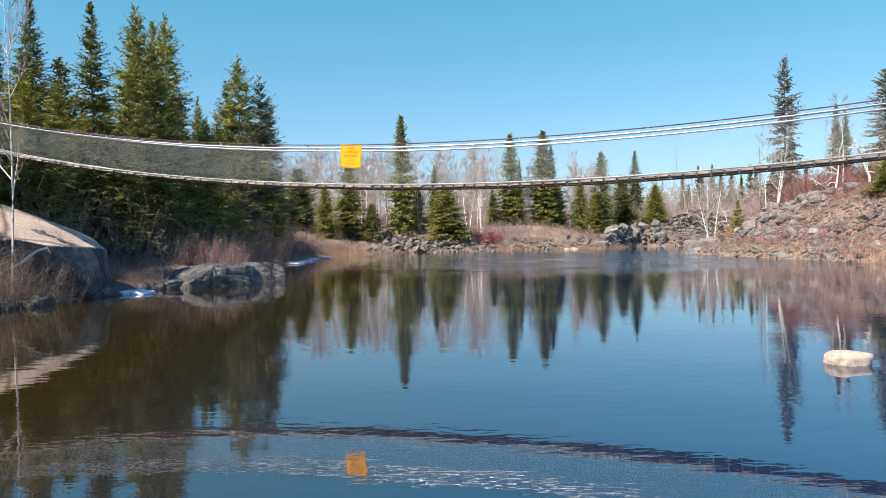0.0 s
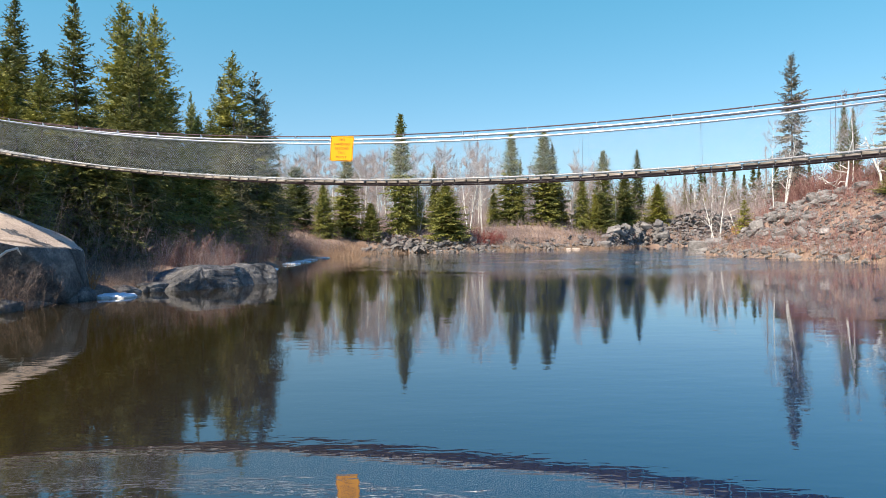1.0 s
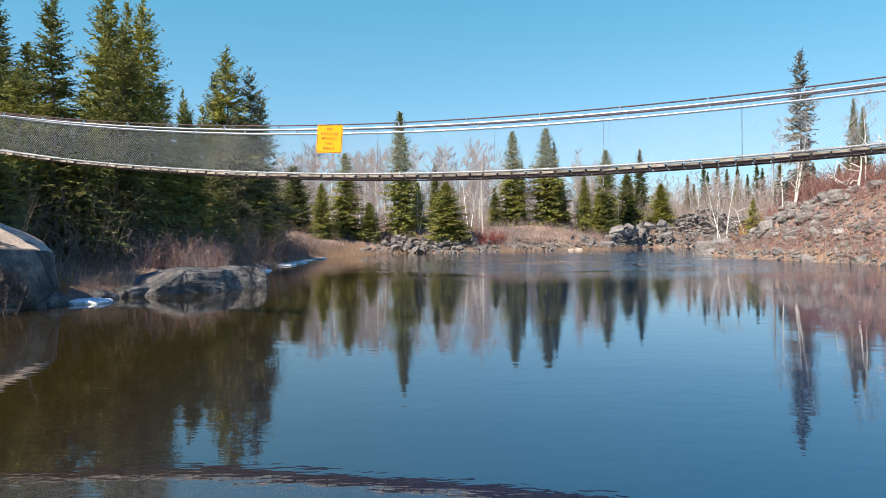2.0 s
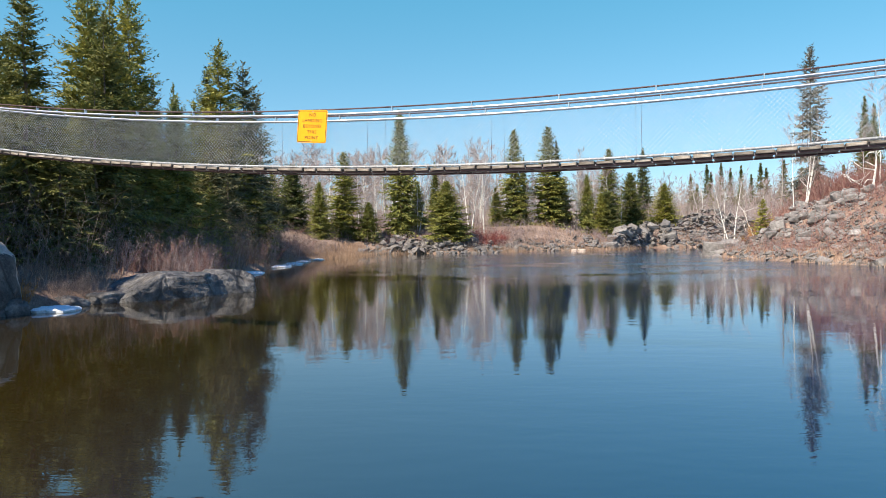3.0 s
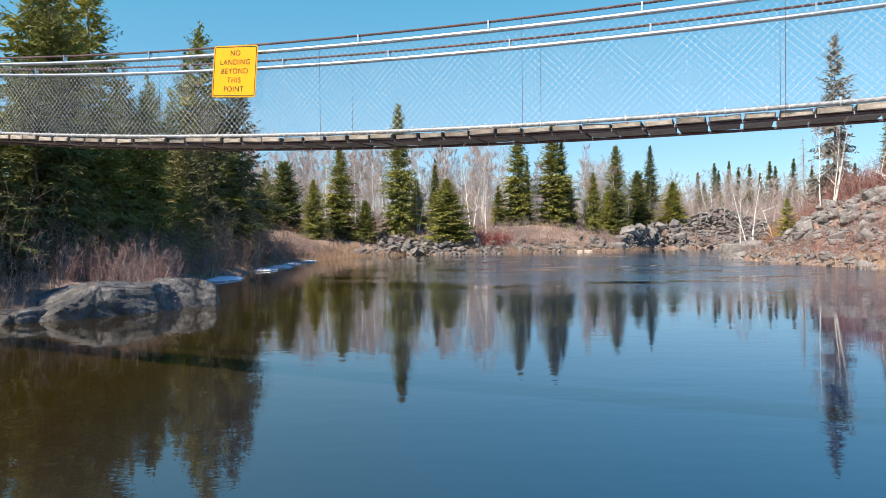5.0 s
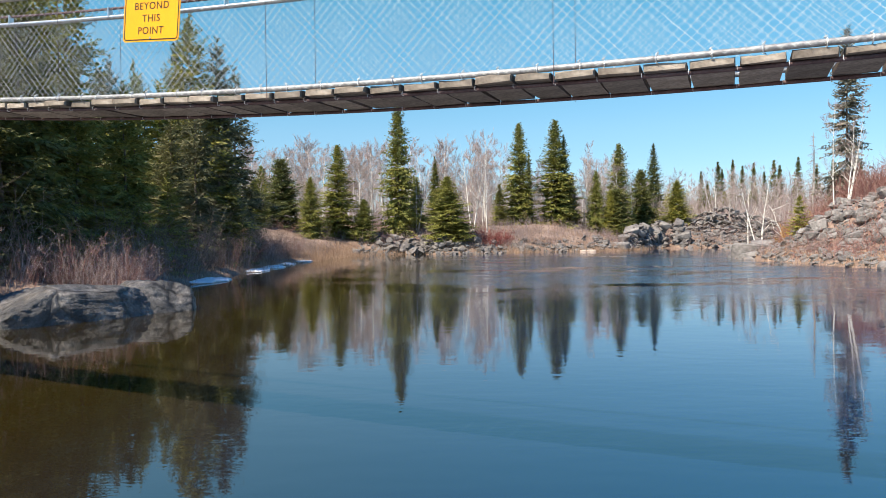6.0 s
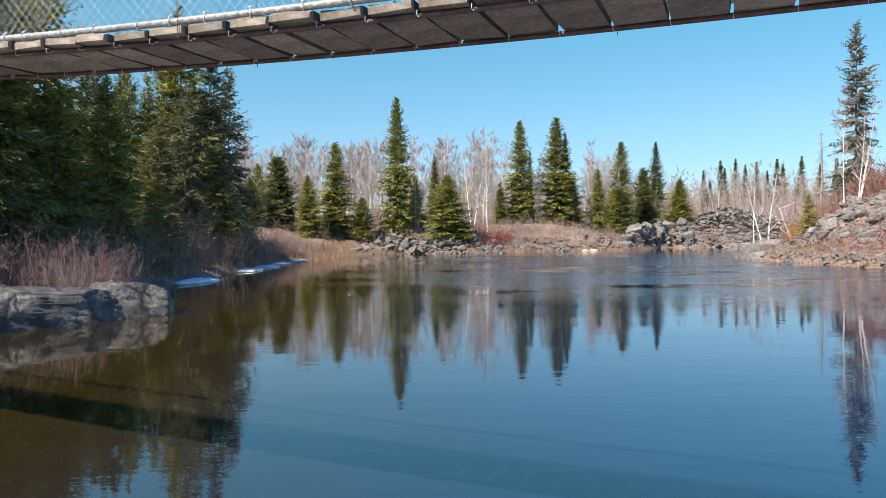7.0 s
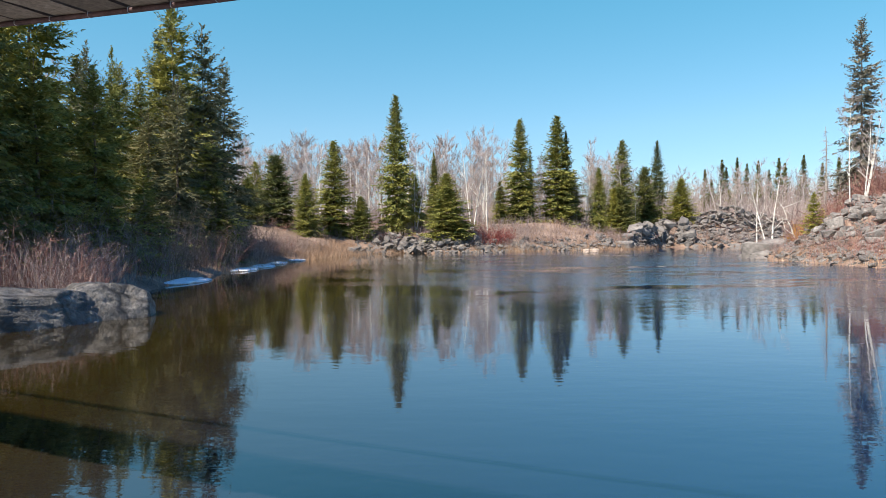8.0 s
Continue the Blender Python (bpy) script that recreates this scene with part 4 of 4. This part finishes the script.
# ---- dry grass ----
def grass_field(name, label, spots, rng, lo, hi, width, material=None):
    s = Soup()
    for x, y, n, spread in spots:
        for k in range(n):
            a = Vector((x + rng.gauss(0, spread), y + rng.gauss(0, spread), 0))
            a.z = -9
            s.v.append(a)
    pts = s.v
    zs = ground_z([p.x for p in pts], [p.y for p in pts])
    g = Soup()
    for p, z in zip(pts, zs):
        if z < -0.3:
            continue
        a = Vector((p.x, p.y, max(float(z), -0.05) - 0.02))
        d = Vector((rng.uniform(-0.4, 0.4), rng.uniform(-0.4, 0.4), 1)).normalized()
        g.blade(a, a + d * rng.uniform(lo, hi), width, Vector((rng.uniform(-1, 1), rng.uniform(-0.6, 0.6), 0)).normalized())
    ob = new(name, g.mesh(name, material or STRAW))
    tagged(ob, label, "grass", kind="stuff")


def make_grass():
    r = random.Random(77)
    spots = []
    for k in range(90):
        x = r.uniform(-15.5, 30)
        edge = float(np.interp(x, [-15.5, -14, -12, -6, 3, 11, 18, 23, 28, 33], [80, 86, 99.5, 103, 101.5, 107.5, 110.5, 111.5, 119.5, 128]))
        spots.append((x, edge + r.uniform(-0.2, 1.2), 50, 0.7))
    for k in range(70):
        spots.append((r.uniform(-16, -12), r.uniform(78, 101), 80, 0.8))
    grass_field("reeds", "dry straw-coloured reeds along the far shore", spots, r, 0.3, 0.95, 0.03)
    spots = []
    for k in range(100):
        y = r.uniform(42, 84)
        x = float(np.interp(y, [42, 56, 70, 76, 84], [24.7, 23.7, 23.9, 26, 31])) + r.uniform(0, 2.0)
        spots.append((x, y, 60, 0.6))
    for k in range(60):
        spots.append((r.uniform(25, 46), r.uniform(48, 96), 40, 0.9))
    grass_field("bank_grass", "matted dry grass on the stony bank", spots, r, 0.15, 0.45, 0.025)
    spots = [(r.uniform(-30, 60), r.uniform(106, 150), 45, 1.3) for k in range(300)]
    grass_field("terrace_grass", "dry brown grass on the far terrace", spots, r, 0.3, 0.8, 0.04)
    spots = [(r.uniform(-15.5, -12.8), r.uniform(15, 80), 50, 0.5) for k in range(200)]
    grass_field("shore_grass", "dead grass on the shaded shore", spots, r, 0.15, 0.5, 0.014)


make_grass()


# ---- rocks ----
def block(rng, material, name="rock", flat=0.65):
    """An angular block: the hull of a few points, its edges knocked off."""
    bm = bmesh.new()
    for k in range(8):
        c = Vector(((k & 1) * 2 - 1, (k >> 1 & 1) * 2 - 1, (k >> 2 & 1) * 2 - 1))
        for m in range(2):
            cut = rng.uniform(0.6, 1.0)
            v = Vector((c.x * rng.uniform(0.5, 1.05), c.y * rng.uniform(0.45, 0.9), c.z * flat * rng.uniform(0.55, 1.05)))
            bm.verts.new((v * cut + rand_unit(rng) * 0.12) * 0.55)
    bmesh.ops.convex_hull(bm, input=bm.verts)
    for v in [v for v in bm.verts if not v.link_faces]:
        bm.verts.remove(v)
    bmesh.ops.bevel(bm, geom=list(bm.edges), offset=0.045, segments=1, affect="EDGES", profile=0.5)
    me = bpy.data.meshes.new(name)
    bm.to_mesh(me)
    bm.free()
    me.materials.append(material)
    return me


def lump(size, rng_seed, material, name, rough=0.16, levels=5, ridge=0.0, boxy=1.0, cuts=(), chip=0.0):
    """A weathered mass of rock, about its own centre."""
    bm = bmesh.new()
    bmesh.ops.create_icosphere(bm, subdivisions=levels, radius=1)
    off = Vector((rng_seed * 7.3, rng_seed * 3.1, rng_seed * 1.7))
    for v in bm.verts:
        p = v.co.copy()
        n = noise.fractal(p * 1.1 + off, 1.0, 2.0, 3) * rough + noise.fractal(p * 4 + off, 0.9, 2.0, 4) * rough * 0.22
        if ridge:
            n += ridge * (abs(noise.noise(p * 2.2 + off)) - 0.25)
        q = Vector([math.copysign(abs(c) ** boxy, c) for c in p])
        v.co = q * (1 + n)
        v.co = Vector((v.co.x * size[0], v.co.y * size[1], v.co.z * size[2]))
        for cn, cd in cuts:
            over = v.co.dot(cn) - cd
            if over > 0:
                v.co -= cn * over * 0.86
        if chip:
            w = v.co + Vector((0, 0, 0.35 * v.co.x)) + noise.noise_vector(v.co * 1.6 + off) * 0.25
            d = noise.voronoi(Vector((w.x * 0.9, w.y * 0.9, w.z * 2.0)) + off)[0]
            gap = d[1] - d[0]
            step = noise.cell(Vector((w.x * 1.1, w.y * 1.1, w.z * 2.4)) + off)
            v.co *= 1 - chip * (0.5 * max(0.0, 1 - gap / 0.07) + 0.35 * step) + chip * 0.5 * noise.fractal(v.co * 3.0 + off, 0.8, 2.1, 5)
    me = bpy.data.meshes.new(name)
    bm.to_mesh(me)
    bm.free()
    me.materials.append(material)
    me.polygons.foreach_set("use_smooth", [True] * len(me.polygons))
    return me


def make_rocks():
    r = random.Random(91)
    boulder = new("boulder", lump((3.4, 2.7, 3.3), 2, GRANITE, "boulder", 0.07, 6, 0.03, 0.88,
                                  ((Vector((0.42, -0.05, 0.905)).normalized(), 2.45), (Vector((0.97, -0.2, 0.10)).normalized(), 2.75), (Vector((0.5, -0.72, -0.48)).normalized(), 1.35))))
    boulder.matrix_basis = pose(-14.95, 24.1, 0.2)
    tagged(boulder, "large rounded pink granite boulder, shade and lichen coloured onto one face", "boulder")
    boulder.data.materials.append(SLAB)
    # dark rock on the side turned away: its shade and lichen, put into colour
    shade_side = Vector((0.62, -0.74, -0.26)).normalized()
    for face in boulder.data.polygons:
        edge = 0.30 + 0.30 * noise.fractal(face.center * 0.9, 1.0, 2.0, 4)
        if face.normal.dot(shade_side) > edge:
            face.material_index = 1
    vein = Soup()
    near = []
    for x, y, z in ((-13.3, 22.2, 0.95), (-13.0, 22.1, 1.0), (-12.75, 22.2, 1.15), (-12.55, 22.3, 1.4), (-12.3, 22.4, 1.6), (-12.0, 22.5, 1.62), (-11.9, 22.6, 1.35)):
        goal = Vector((x + 14.6, y - 24.0, z - 0.2))
        spot = min((v.co for v in boulder.data.vertices), key=lambda c: (c - goal).length)
        near.append(spot * 0.99)
    vein.tube(near, [0.02, 0.045, 0.055, 0.06, 0.055, 0.05, 0.02], 6, True)
    part("quartz_vein", vein.mesh("quartz_vein", VEIN, True), boulder, "pale quartz vein across the shaded face")
    slab = new("shore_rock", lump((2.9, 1.5, 1.0), 5, SLAB, "shore_rock", 0.11, 6, 0.07, 0.68,
                                  ((Vector((0.10, 0.20, 1)).normalized(), 0.84), (Vector((0.05, -1, 0.28)).normalized(), 1.22), (Vector((-0.5, 0.0, 0.85)).normalized(), 1.25), (Vector((0.45, -0.75, 0.45)).normalized(), 1.4)), 0.045))
    slab.matrix_basis = pose(-10.1, 31.35, -0.06, 0, 2, 52)
    tagged(slab, "low blue-grey bedrock slab sloping into the river", "rock")
    slab = new("shore_rock", lump((1.35, 1.0, 0.90), 9, SLAB, "shore_rock", 0.12, 6, 0.08, 0.78,
                                  ((Vector((0.3, 0.1, 0.95)).normalized(), 0.80), (Vector((0.8, -0.5, 0.2)).normalized(), 0.95), (Vector((-0.1, -0.9, 0.4)).normalized(), 0.9)), 0.055))
    slab.matrix_basis = pose(-8.7, 33.3, -0.02, 0, 9, 48)
    tagged(slab, "rounded blue-grey rock at the end of the slab", "rock")
    for x, y, w, d, h, seed in ((-11.9, 27.6, 0.6, 0.4, 0.28, 21), (-11.3, 28.8, 0.6, 0.45, 0.32, 22), (-12.1, 25.2, 0.5, 0.4, 0.4, 23), (-12.2, 21.6, 0.5, 0.35, 0.25, 24), (-12.5, 20.6, 0.4, 0.3, 0.22, 25)):
        low = new("shore_rock", lump((w, d, h), seed, SLAB, "shore_rock", 0.2, 4, 0.15, 0.7))
        low.matrix_basis = pose(x, y, 0.05, 0, 0, 40 + seed * 9)
        tagged(low, "small dark rock on the shaded shore", "rock")
    stone = new("river_stone", lump((0.30, 0.22, 0.14), 4, GRANITE, "river_stone", 0.14, 4, 0, 0.7))
    stone.matrix_basis = pose(5.68, 10.75, 0.035, 0, 0, 10)
    tagged(stone, "pale wet stone standing out of the river", "rock")
    for x, y, w in ((17.2, 109.2, 0.34), (18.4, 109.6, 0.48)):
        stone = new("river_stone", lump((w * 1.3, w * 0.6, 0.17), x, GRANITE, "river_stone", 0.14, 3, 0, 0.7))
        stone.matrix_basis = pose(x, y, 0.06)
        tagged(stone, "pale stone lying in the shallows by the far shore", "rock")
    shapes = [block(r, ROCK, flat=f) for f in (0.5, 0.6, 0.7, 0.8, 0.55, 0.65, 0.75, 0.9)]

    plain = []
    for k in range(8):
        bm = bmesh.new()
        for c in range(14):
            v = rand_unit(r)
            bm.verts.new(Vector((math.copysign(abs(v.x) ** 0.6, v.x), math.copysign(abs(v.y) ** 0.6, v.y) * 0.8, math.copysign(abs(v.z) ** 0.6, v.z) * r.uniform(0.35, 0.75))) * 0.5)
        bmesh.ops.convex_hull(bm, input=bm.verts)
        for v in [v for v in bm.verts if not v.link_faces]:
            bm.verts.remove(v)
        me = bpy.data.meshes.new("rock")
        bm.to_mesh(me)
        bm.free()
        plain.append(me)

    heap = Soup()

    def put(x, y, size, sink=0.3, label="angular grey rock on the bank", up=0.0):
        small = size < 0.76 or (y > 100 and size < 1.9)
        me = (plain if small else shapes)[r.randrange(8)]
        m = Matrix.Translation((x, y, gz(x, y) + size * (0.35 - sink) + up)) @ Matrix.Rotation(r.uniform(0, 6.28), 4, "Z") @ Matrix.Rotation(r.uniform(-0.6, 0.6), 4, "X") @ Matrix.Rotation(r.uniform(-0.5, 0.5), 4, "Y") @ Matrix.Diagonal((size * r.uniform(0.9, 1.5), size, size * r.uniform(0.7, 1.0), 1))
        if small:
            base = len(heap.v)
            heap.v += [m @ v.co for v in me.vertices]
            heap.f += [tuple(base + k for k in p.vertices) for p in me.polygons]
            return
        ob = new("rock", me)
        ob.matrix_basis = m
        tagged(ob, label, "rock", "rocks on the banks")
    # scree on the stony bank
    for k in range(3000):
        y = r.uniform(44, 92)
        e = float(np.interp(y, [42, 56, 70, 76, 84, 90], [24.6, 23.6, 23.9, 26, 31, 35]))
        x = e + r.uniform(0.1, 13) * r.uniform(0.4, 1)
        put(x, y, (r.uniform(0.16, 0.5) if k % 3 else r.uniform(0.4, 0.75)) if k > 60 else r.uniform(0.77, 1.25))
    # ledges stacked on top of the bank
    for k in range(70):
        lane = r.randrange(4)
        x = 27.5 + lane * 2.0 + r.uniform(-0.6, 0.6)
        put(x, r.uniform(60, 76), r.uniform(0.77, 1.15), 0.3, "big angular grey block on top of the bank", up=r.choice((0, 0, 0.2, 0.45)))
    for x, y, s in ((24.0, 71.0, 2.2), (25.0, 72.6, 2.6), (24.6, 74.4, 1.6), (23.4, 69.6, 0.9), (26.4, 74.0, 2.2)):
        put(x, y, s, 0.25, "grey rock standing in the water by the bank")
    # heap beyond the inlet
    for k in range(420):
        x, y = r.uniform(40, 61), r.uniform(132, 149)
        put(x, y, r.uniform(0.5, 1.5), 0.2, up=max(0, 3.4 - abs(x - 50) * 0.3) * r.random() * smooth_step(132, 139, y))
    # the broken rock face beside the dark cleft
    for k in range(420):
        x = 23.0 + 15.0 * r.random()
        e = float(np.interp(x, [23, 28, 33, 37, 45], [112, 120, 128, 127, 128]))
        lift = r.random()
        if 34.4 < x < 35.6:
            continue
        put(x, e + 0.4 + lift * 2.2 + r.uniform(0, 0.8), r.uniform(0.45, 1.5) if k % 30 else 2.0, 0.2, "pale grey rock in the broken face of the far bank", up=lift * 3.0 * smooth_step(23, 28, x) * smooth_step(40, 36, x) - 0.3)
    for k in range(260):
        x = r.uniform(36, 60)
        e = float(np.interp(x, [36, 45, 56, 62], [127, 128, 133, 130]))
        put(x, e + r.uniform(0, 5), r.uniform(0.4, 1.4))
    for k in range(520):
        x = r.uniform(-13, 24)
        e = float(np.interp(x, [-13, -12, -6, -2.9, 3, 11, 18, 24], [98, 100, 103.5, 101.5, 102, 108, 111, 113]))
        put(x, e + r.uniform(-0.2, 6) * r.random(), r.uniform(0.2, 1.1))
    for k in range(160):
        x, y = r.gauss(-4.5, 3.0), r.uniform(102.5, 107)
        put(x, y, r.uniform(0.4, 1.4), 0.2, up=0.6 * r.random())
    tagged(new("rubble", heap.mesh("rubble", ROCK)), "broken grey rubble along the river banks", "rocks", kind="stuff")


make_rocks()


# ---- the leafless wood beyond ----
def make_far_woods():
    r = random.Random(41)
    s = Soup()
    for k in range(1000):
        x, y = r.uniform(-120, 170), r.uniform(150, 290)
        z, h = 4.0, r.uniform(8, 15) * (1.0 if x < 30 else 0.86) * (y / 200) ** 0.7
        p = Vector((x, y, z))
        s.tube([p, p + Vector((r.uniform(-0.5, 0.5), 0, h * 0.55)), p + Vector((r.uniform(-1, 1), 0, h))], [0.13, 0.08, 0.02], 3)
        wide = r.uniform(0.9, 1.7)
        for b in range(150):
            f = r.uniform(0.2, 1)
            bulge = math.sin(math.pi * (0.15 + 0.8 * f))
            a = p + Vector((r.gauss(0, wide) * bulge, r.gauss(0, wide) * bulge, h * f))
            d = (Vector((r.uniform(-0.9, 0.9), r.uniform(-0.9, 0.9), r.uniform(0.5, 1.6)))).normalized()
            s.blade(a, a + d * r.uniform(0.8, 2.2), r.uniform(0.035, 0.07), d.cross(rand_unit(r)).normalized())
    for k in range(45000):
        x, y = r.uniform(-80, 130), r.uniform(144, 180)
        a = Vector((x, y, 3.6))
        d = Vector((r.uniform(-0.45, 0.45), r.uniform(-0.3, 0.3), 1)).normalized()
        s.blade(a, a + d * r.uniform(1.5, 7.0), r.uniform(0.05, 0.12), Vector((1, r.uniform(-0.5, 0.5), 0)).normalized())
    tagged(new("far_woods", s.mesh("far_woods", TWIG)), "pale leafless wood far behind the river bank", "trees", kind="stuff")


make_far_woods()


# ---- ice left along the shaded shore ----
def make_ice():
    r = random.Random(13)
    for x, y, w, l in ((-11.35, 26.2, 0.62, 0.7), (-12.4, 47.5, 0.9, 2.2), (-13.3, 59, 0.9, 2.4), (-13.6, 64, 0.8, 2.6), (-14.1, 70, 0.8, 3.0), (-14.2, 77, 0.7, 3.0)):
        s = Soup()
        n = 22
        ring = [(math.cos(6.283 * k / n), math.sin(6.283 * k / n), r.uniform(0.75, 1.15)) for k in range(n)]
        for z, g in ((-0.05, 0.94), (0.06, 1.0), (0.11, 0.9)):
            s.v += [Vector((c * g * q * w, d * g * q * l, z + 0.03 * noise.noise(Vector((c * 3, d * 3, x))))) for c, d, q in ring]
        for a in range(2):
            for k in range(n):
                s.f.append((a * n + k, a * n + (k + 1) % n, (a + 1) * n + (k + 1) % n, (a + 1) * n + k))
        s.v.append(Vector((0, 0, 0.15)))
        for k in range(n):
            s.f.append((2 * n + k, 2 * n + (k + 1) % n, 3 * n))
        ob = new("ice_sheet", s.mesh("ice_sheet", ICE, False))
        ob.matrix_basis = pose(x, y, 0.0, 0, 2, 5)
        tagged(ob, "melting white ice shelf at the river's edge", "ice", "ice along the shore")


make_ice()


# ---- brush too fine to count ----
def brush(name, label, spots, material, rng, lo, hi, width):
    s = Soup()
    zs = ground_z([p[0] for p in spots], [p[1] for p in spots])
    for (x, y), z in zip(spots, zs):
        if z < 0.15:
            continue
        a = Vector((x, y, float(z) - 0.05))
        d = Vector((rng.uniform(-0.5, 0.5), rng.uniform(-0.5, 0.5), 1)).normalized()
        h = rng.uniform(lo, hi)
        b = a + d * h
        s.blade(a, b, width, Vector((1, rng.uniform(-0.6, 0.6), 0)).normalized())
        for k in range(3):
            e = a.lerp(b, rng.uniform(0.25, 0.9))
            t = (d + rand_unit(rng) * 0.9).normalized()
            s.blade(e, e + t * h * rng.uniform(0.2, 0.45), width * 0.7, t.cross(rand_unit(rng)).normalized())
    tagged(new(name, s.mesh(name, material)), label, "brush", kind="stuff")


rb = random.Random(55)
brush("red_brush", "dense leafless red brush on the stony bank", [(rb.uniform(34, 60), rb.uniform(64, 104)) for k in range(20000)], TWIG_RED, rb, 1.2, 3.6, 0.045)
brush("low_red_brush", "low red twigs between the rocks", [(rb.uniform(24, 36), rb.uniform(44, 92)) for k in range(3800)], TWIG_RED, rb, 0.3, 1.0, 0.026)
brush("bank_brush", "low red brush at the foot of the stony bank", [(rb.uniform(24, 36), rb.uniform(42, 64)) for k in range(1800)], TWIG_RED, rb, 0.4, 1.3, 0.024)
brush("understory_brush", "tangled dead twigs under the conifers", [(rb.uniform(-19.5, -13.5), rb.uniform(25, 78)) for k in range(2600)], TWIG_DARK, rb, 1.2, 4.0, 0.018)
brush("terrace_brush", "low brown brush on the far terrace", [(rb.uniform(-34, 64), rb.uniform(103, 150)) for k in range(12000)], TWIG_BROWN, rb, 0.5, 2.0, 0.045)


# ---- leaning dead trunks on the stony bank ----
def dead_trunk(rng, foot, tip, thick, label):
    tree = new("dead_birch")
    tagged(tree, label, "tree")
    a, b = Vector(foot), Vector(tip)
    s = Soup()
    pts = [a.lerp(b, k / 6) + rand_unit(rng) * 0.12 * (0 < k < 6) for k in range(7)]
    s.tube(pts, [thick * (1.05 - 0.8 * k / 6) for k in range(7)], 6, True)
    part("trunk", s.mesh("trunk", BIRCH, True), tree)
    for k in range(7):
        p = pts[1].lerp(pts[6], rng.uniform(0.15, 1.0))
        d = (rand_unit(rng) + Vector((0, -0.2, 0.5))).normalized()
        l = rng.uniform(0.8, 2.0)
        q = [p, p + d * l * 0.5, p + (d + rand_unit(rng) * 0.4).normalized() * l]
        s = Soup()
        s.tube(q, [thick * 0.4, thick * 0.28, thick * 0.1], 5, True)
        part("limb", s.mesh("limb", BIRCH, True), tree)


def snag(rng, x, y, top):
    """A dead spruce: a bare pole with drooping, broken branches."""
    tree = new("dead_spruce")
    tagged(tree, "dead grey spruce with drooping bare branches", "tree")
    z0 = gz(x, y)
    h = top - z0
    tree.matrix_basis = pose(x, y, z0 - 0.2)
    s = Soup()
    s.tube([Vector((rng.uniform(-0.06, 0.06), 0, h * k / 6)) for k in range(7)], [0.16 * (1.02 - k / 6) + 0.015 for k in range(7)], 6)
    part("trunk", s.mesh("trunk", GREYBARK, True), tree)
    s = Soup()
    for k in range(90):
        f = rng.uniform(0.25, 0.98)
        az = rng.uniform(0, 6.28)
        d = Vector((math.cos(az), math.sin(az), rng.uniform(-0.5, 0.15)))
        a = Vector((0, 0, h * f))
        L = (1.9 * (1 - f) + 0.3) * rng.uniform(0.5, 1.1)
        b = a + d * L * 0.6
        c = b + (d + Vector((0, 0, -0.45))).normalized() * L * 0.5
        s.tube([a, b, c], [0.022, 0.014, 0.005], 3)
        for w in range(9):
            e = a.lerp(b, rng.uniform(0.4, 1.0)) if w < 4 else b.lerp(c, rng.random())
            t = (d * 0.5 + rand_unit(rng) * 0.8 + Vector((0, 0, -0.5))).normalized()
            s.blade(e, e + t * L * rng.uniform(0.12, 0.3), 0.025, t.cross(rand_unit(rng)).normalized())
    part("branches", s.mesh("branches", TWIG), tree, "broken grey branches hung with lichen")


rd = random.Random(71)
snag(rd, 36.9, 86.0, 12.8)
snag(rd, 43.0, 90.0, 13.5)
for x, y, dx, dz, thick in ((34.4, 64.5, 0.6, 3.6, 0.13), (36.2, 66.2, -3.0, 1.6, 0.08), (33.2, 84.0, -1.2, 3.8, 0.09), (37.0, 63.0, -1.4, 4.6, 0.12)):
    z = gz(x, y)
    dead_trunk(rd, (x, y, z - 0.2), (x + dx, y + 0.6, z + dz), thick, "bare white dead birch leaning over the rocks")
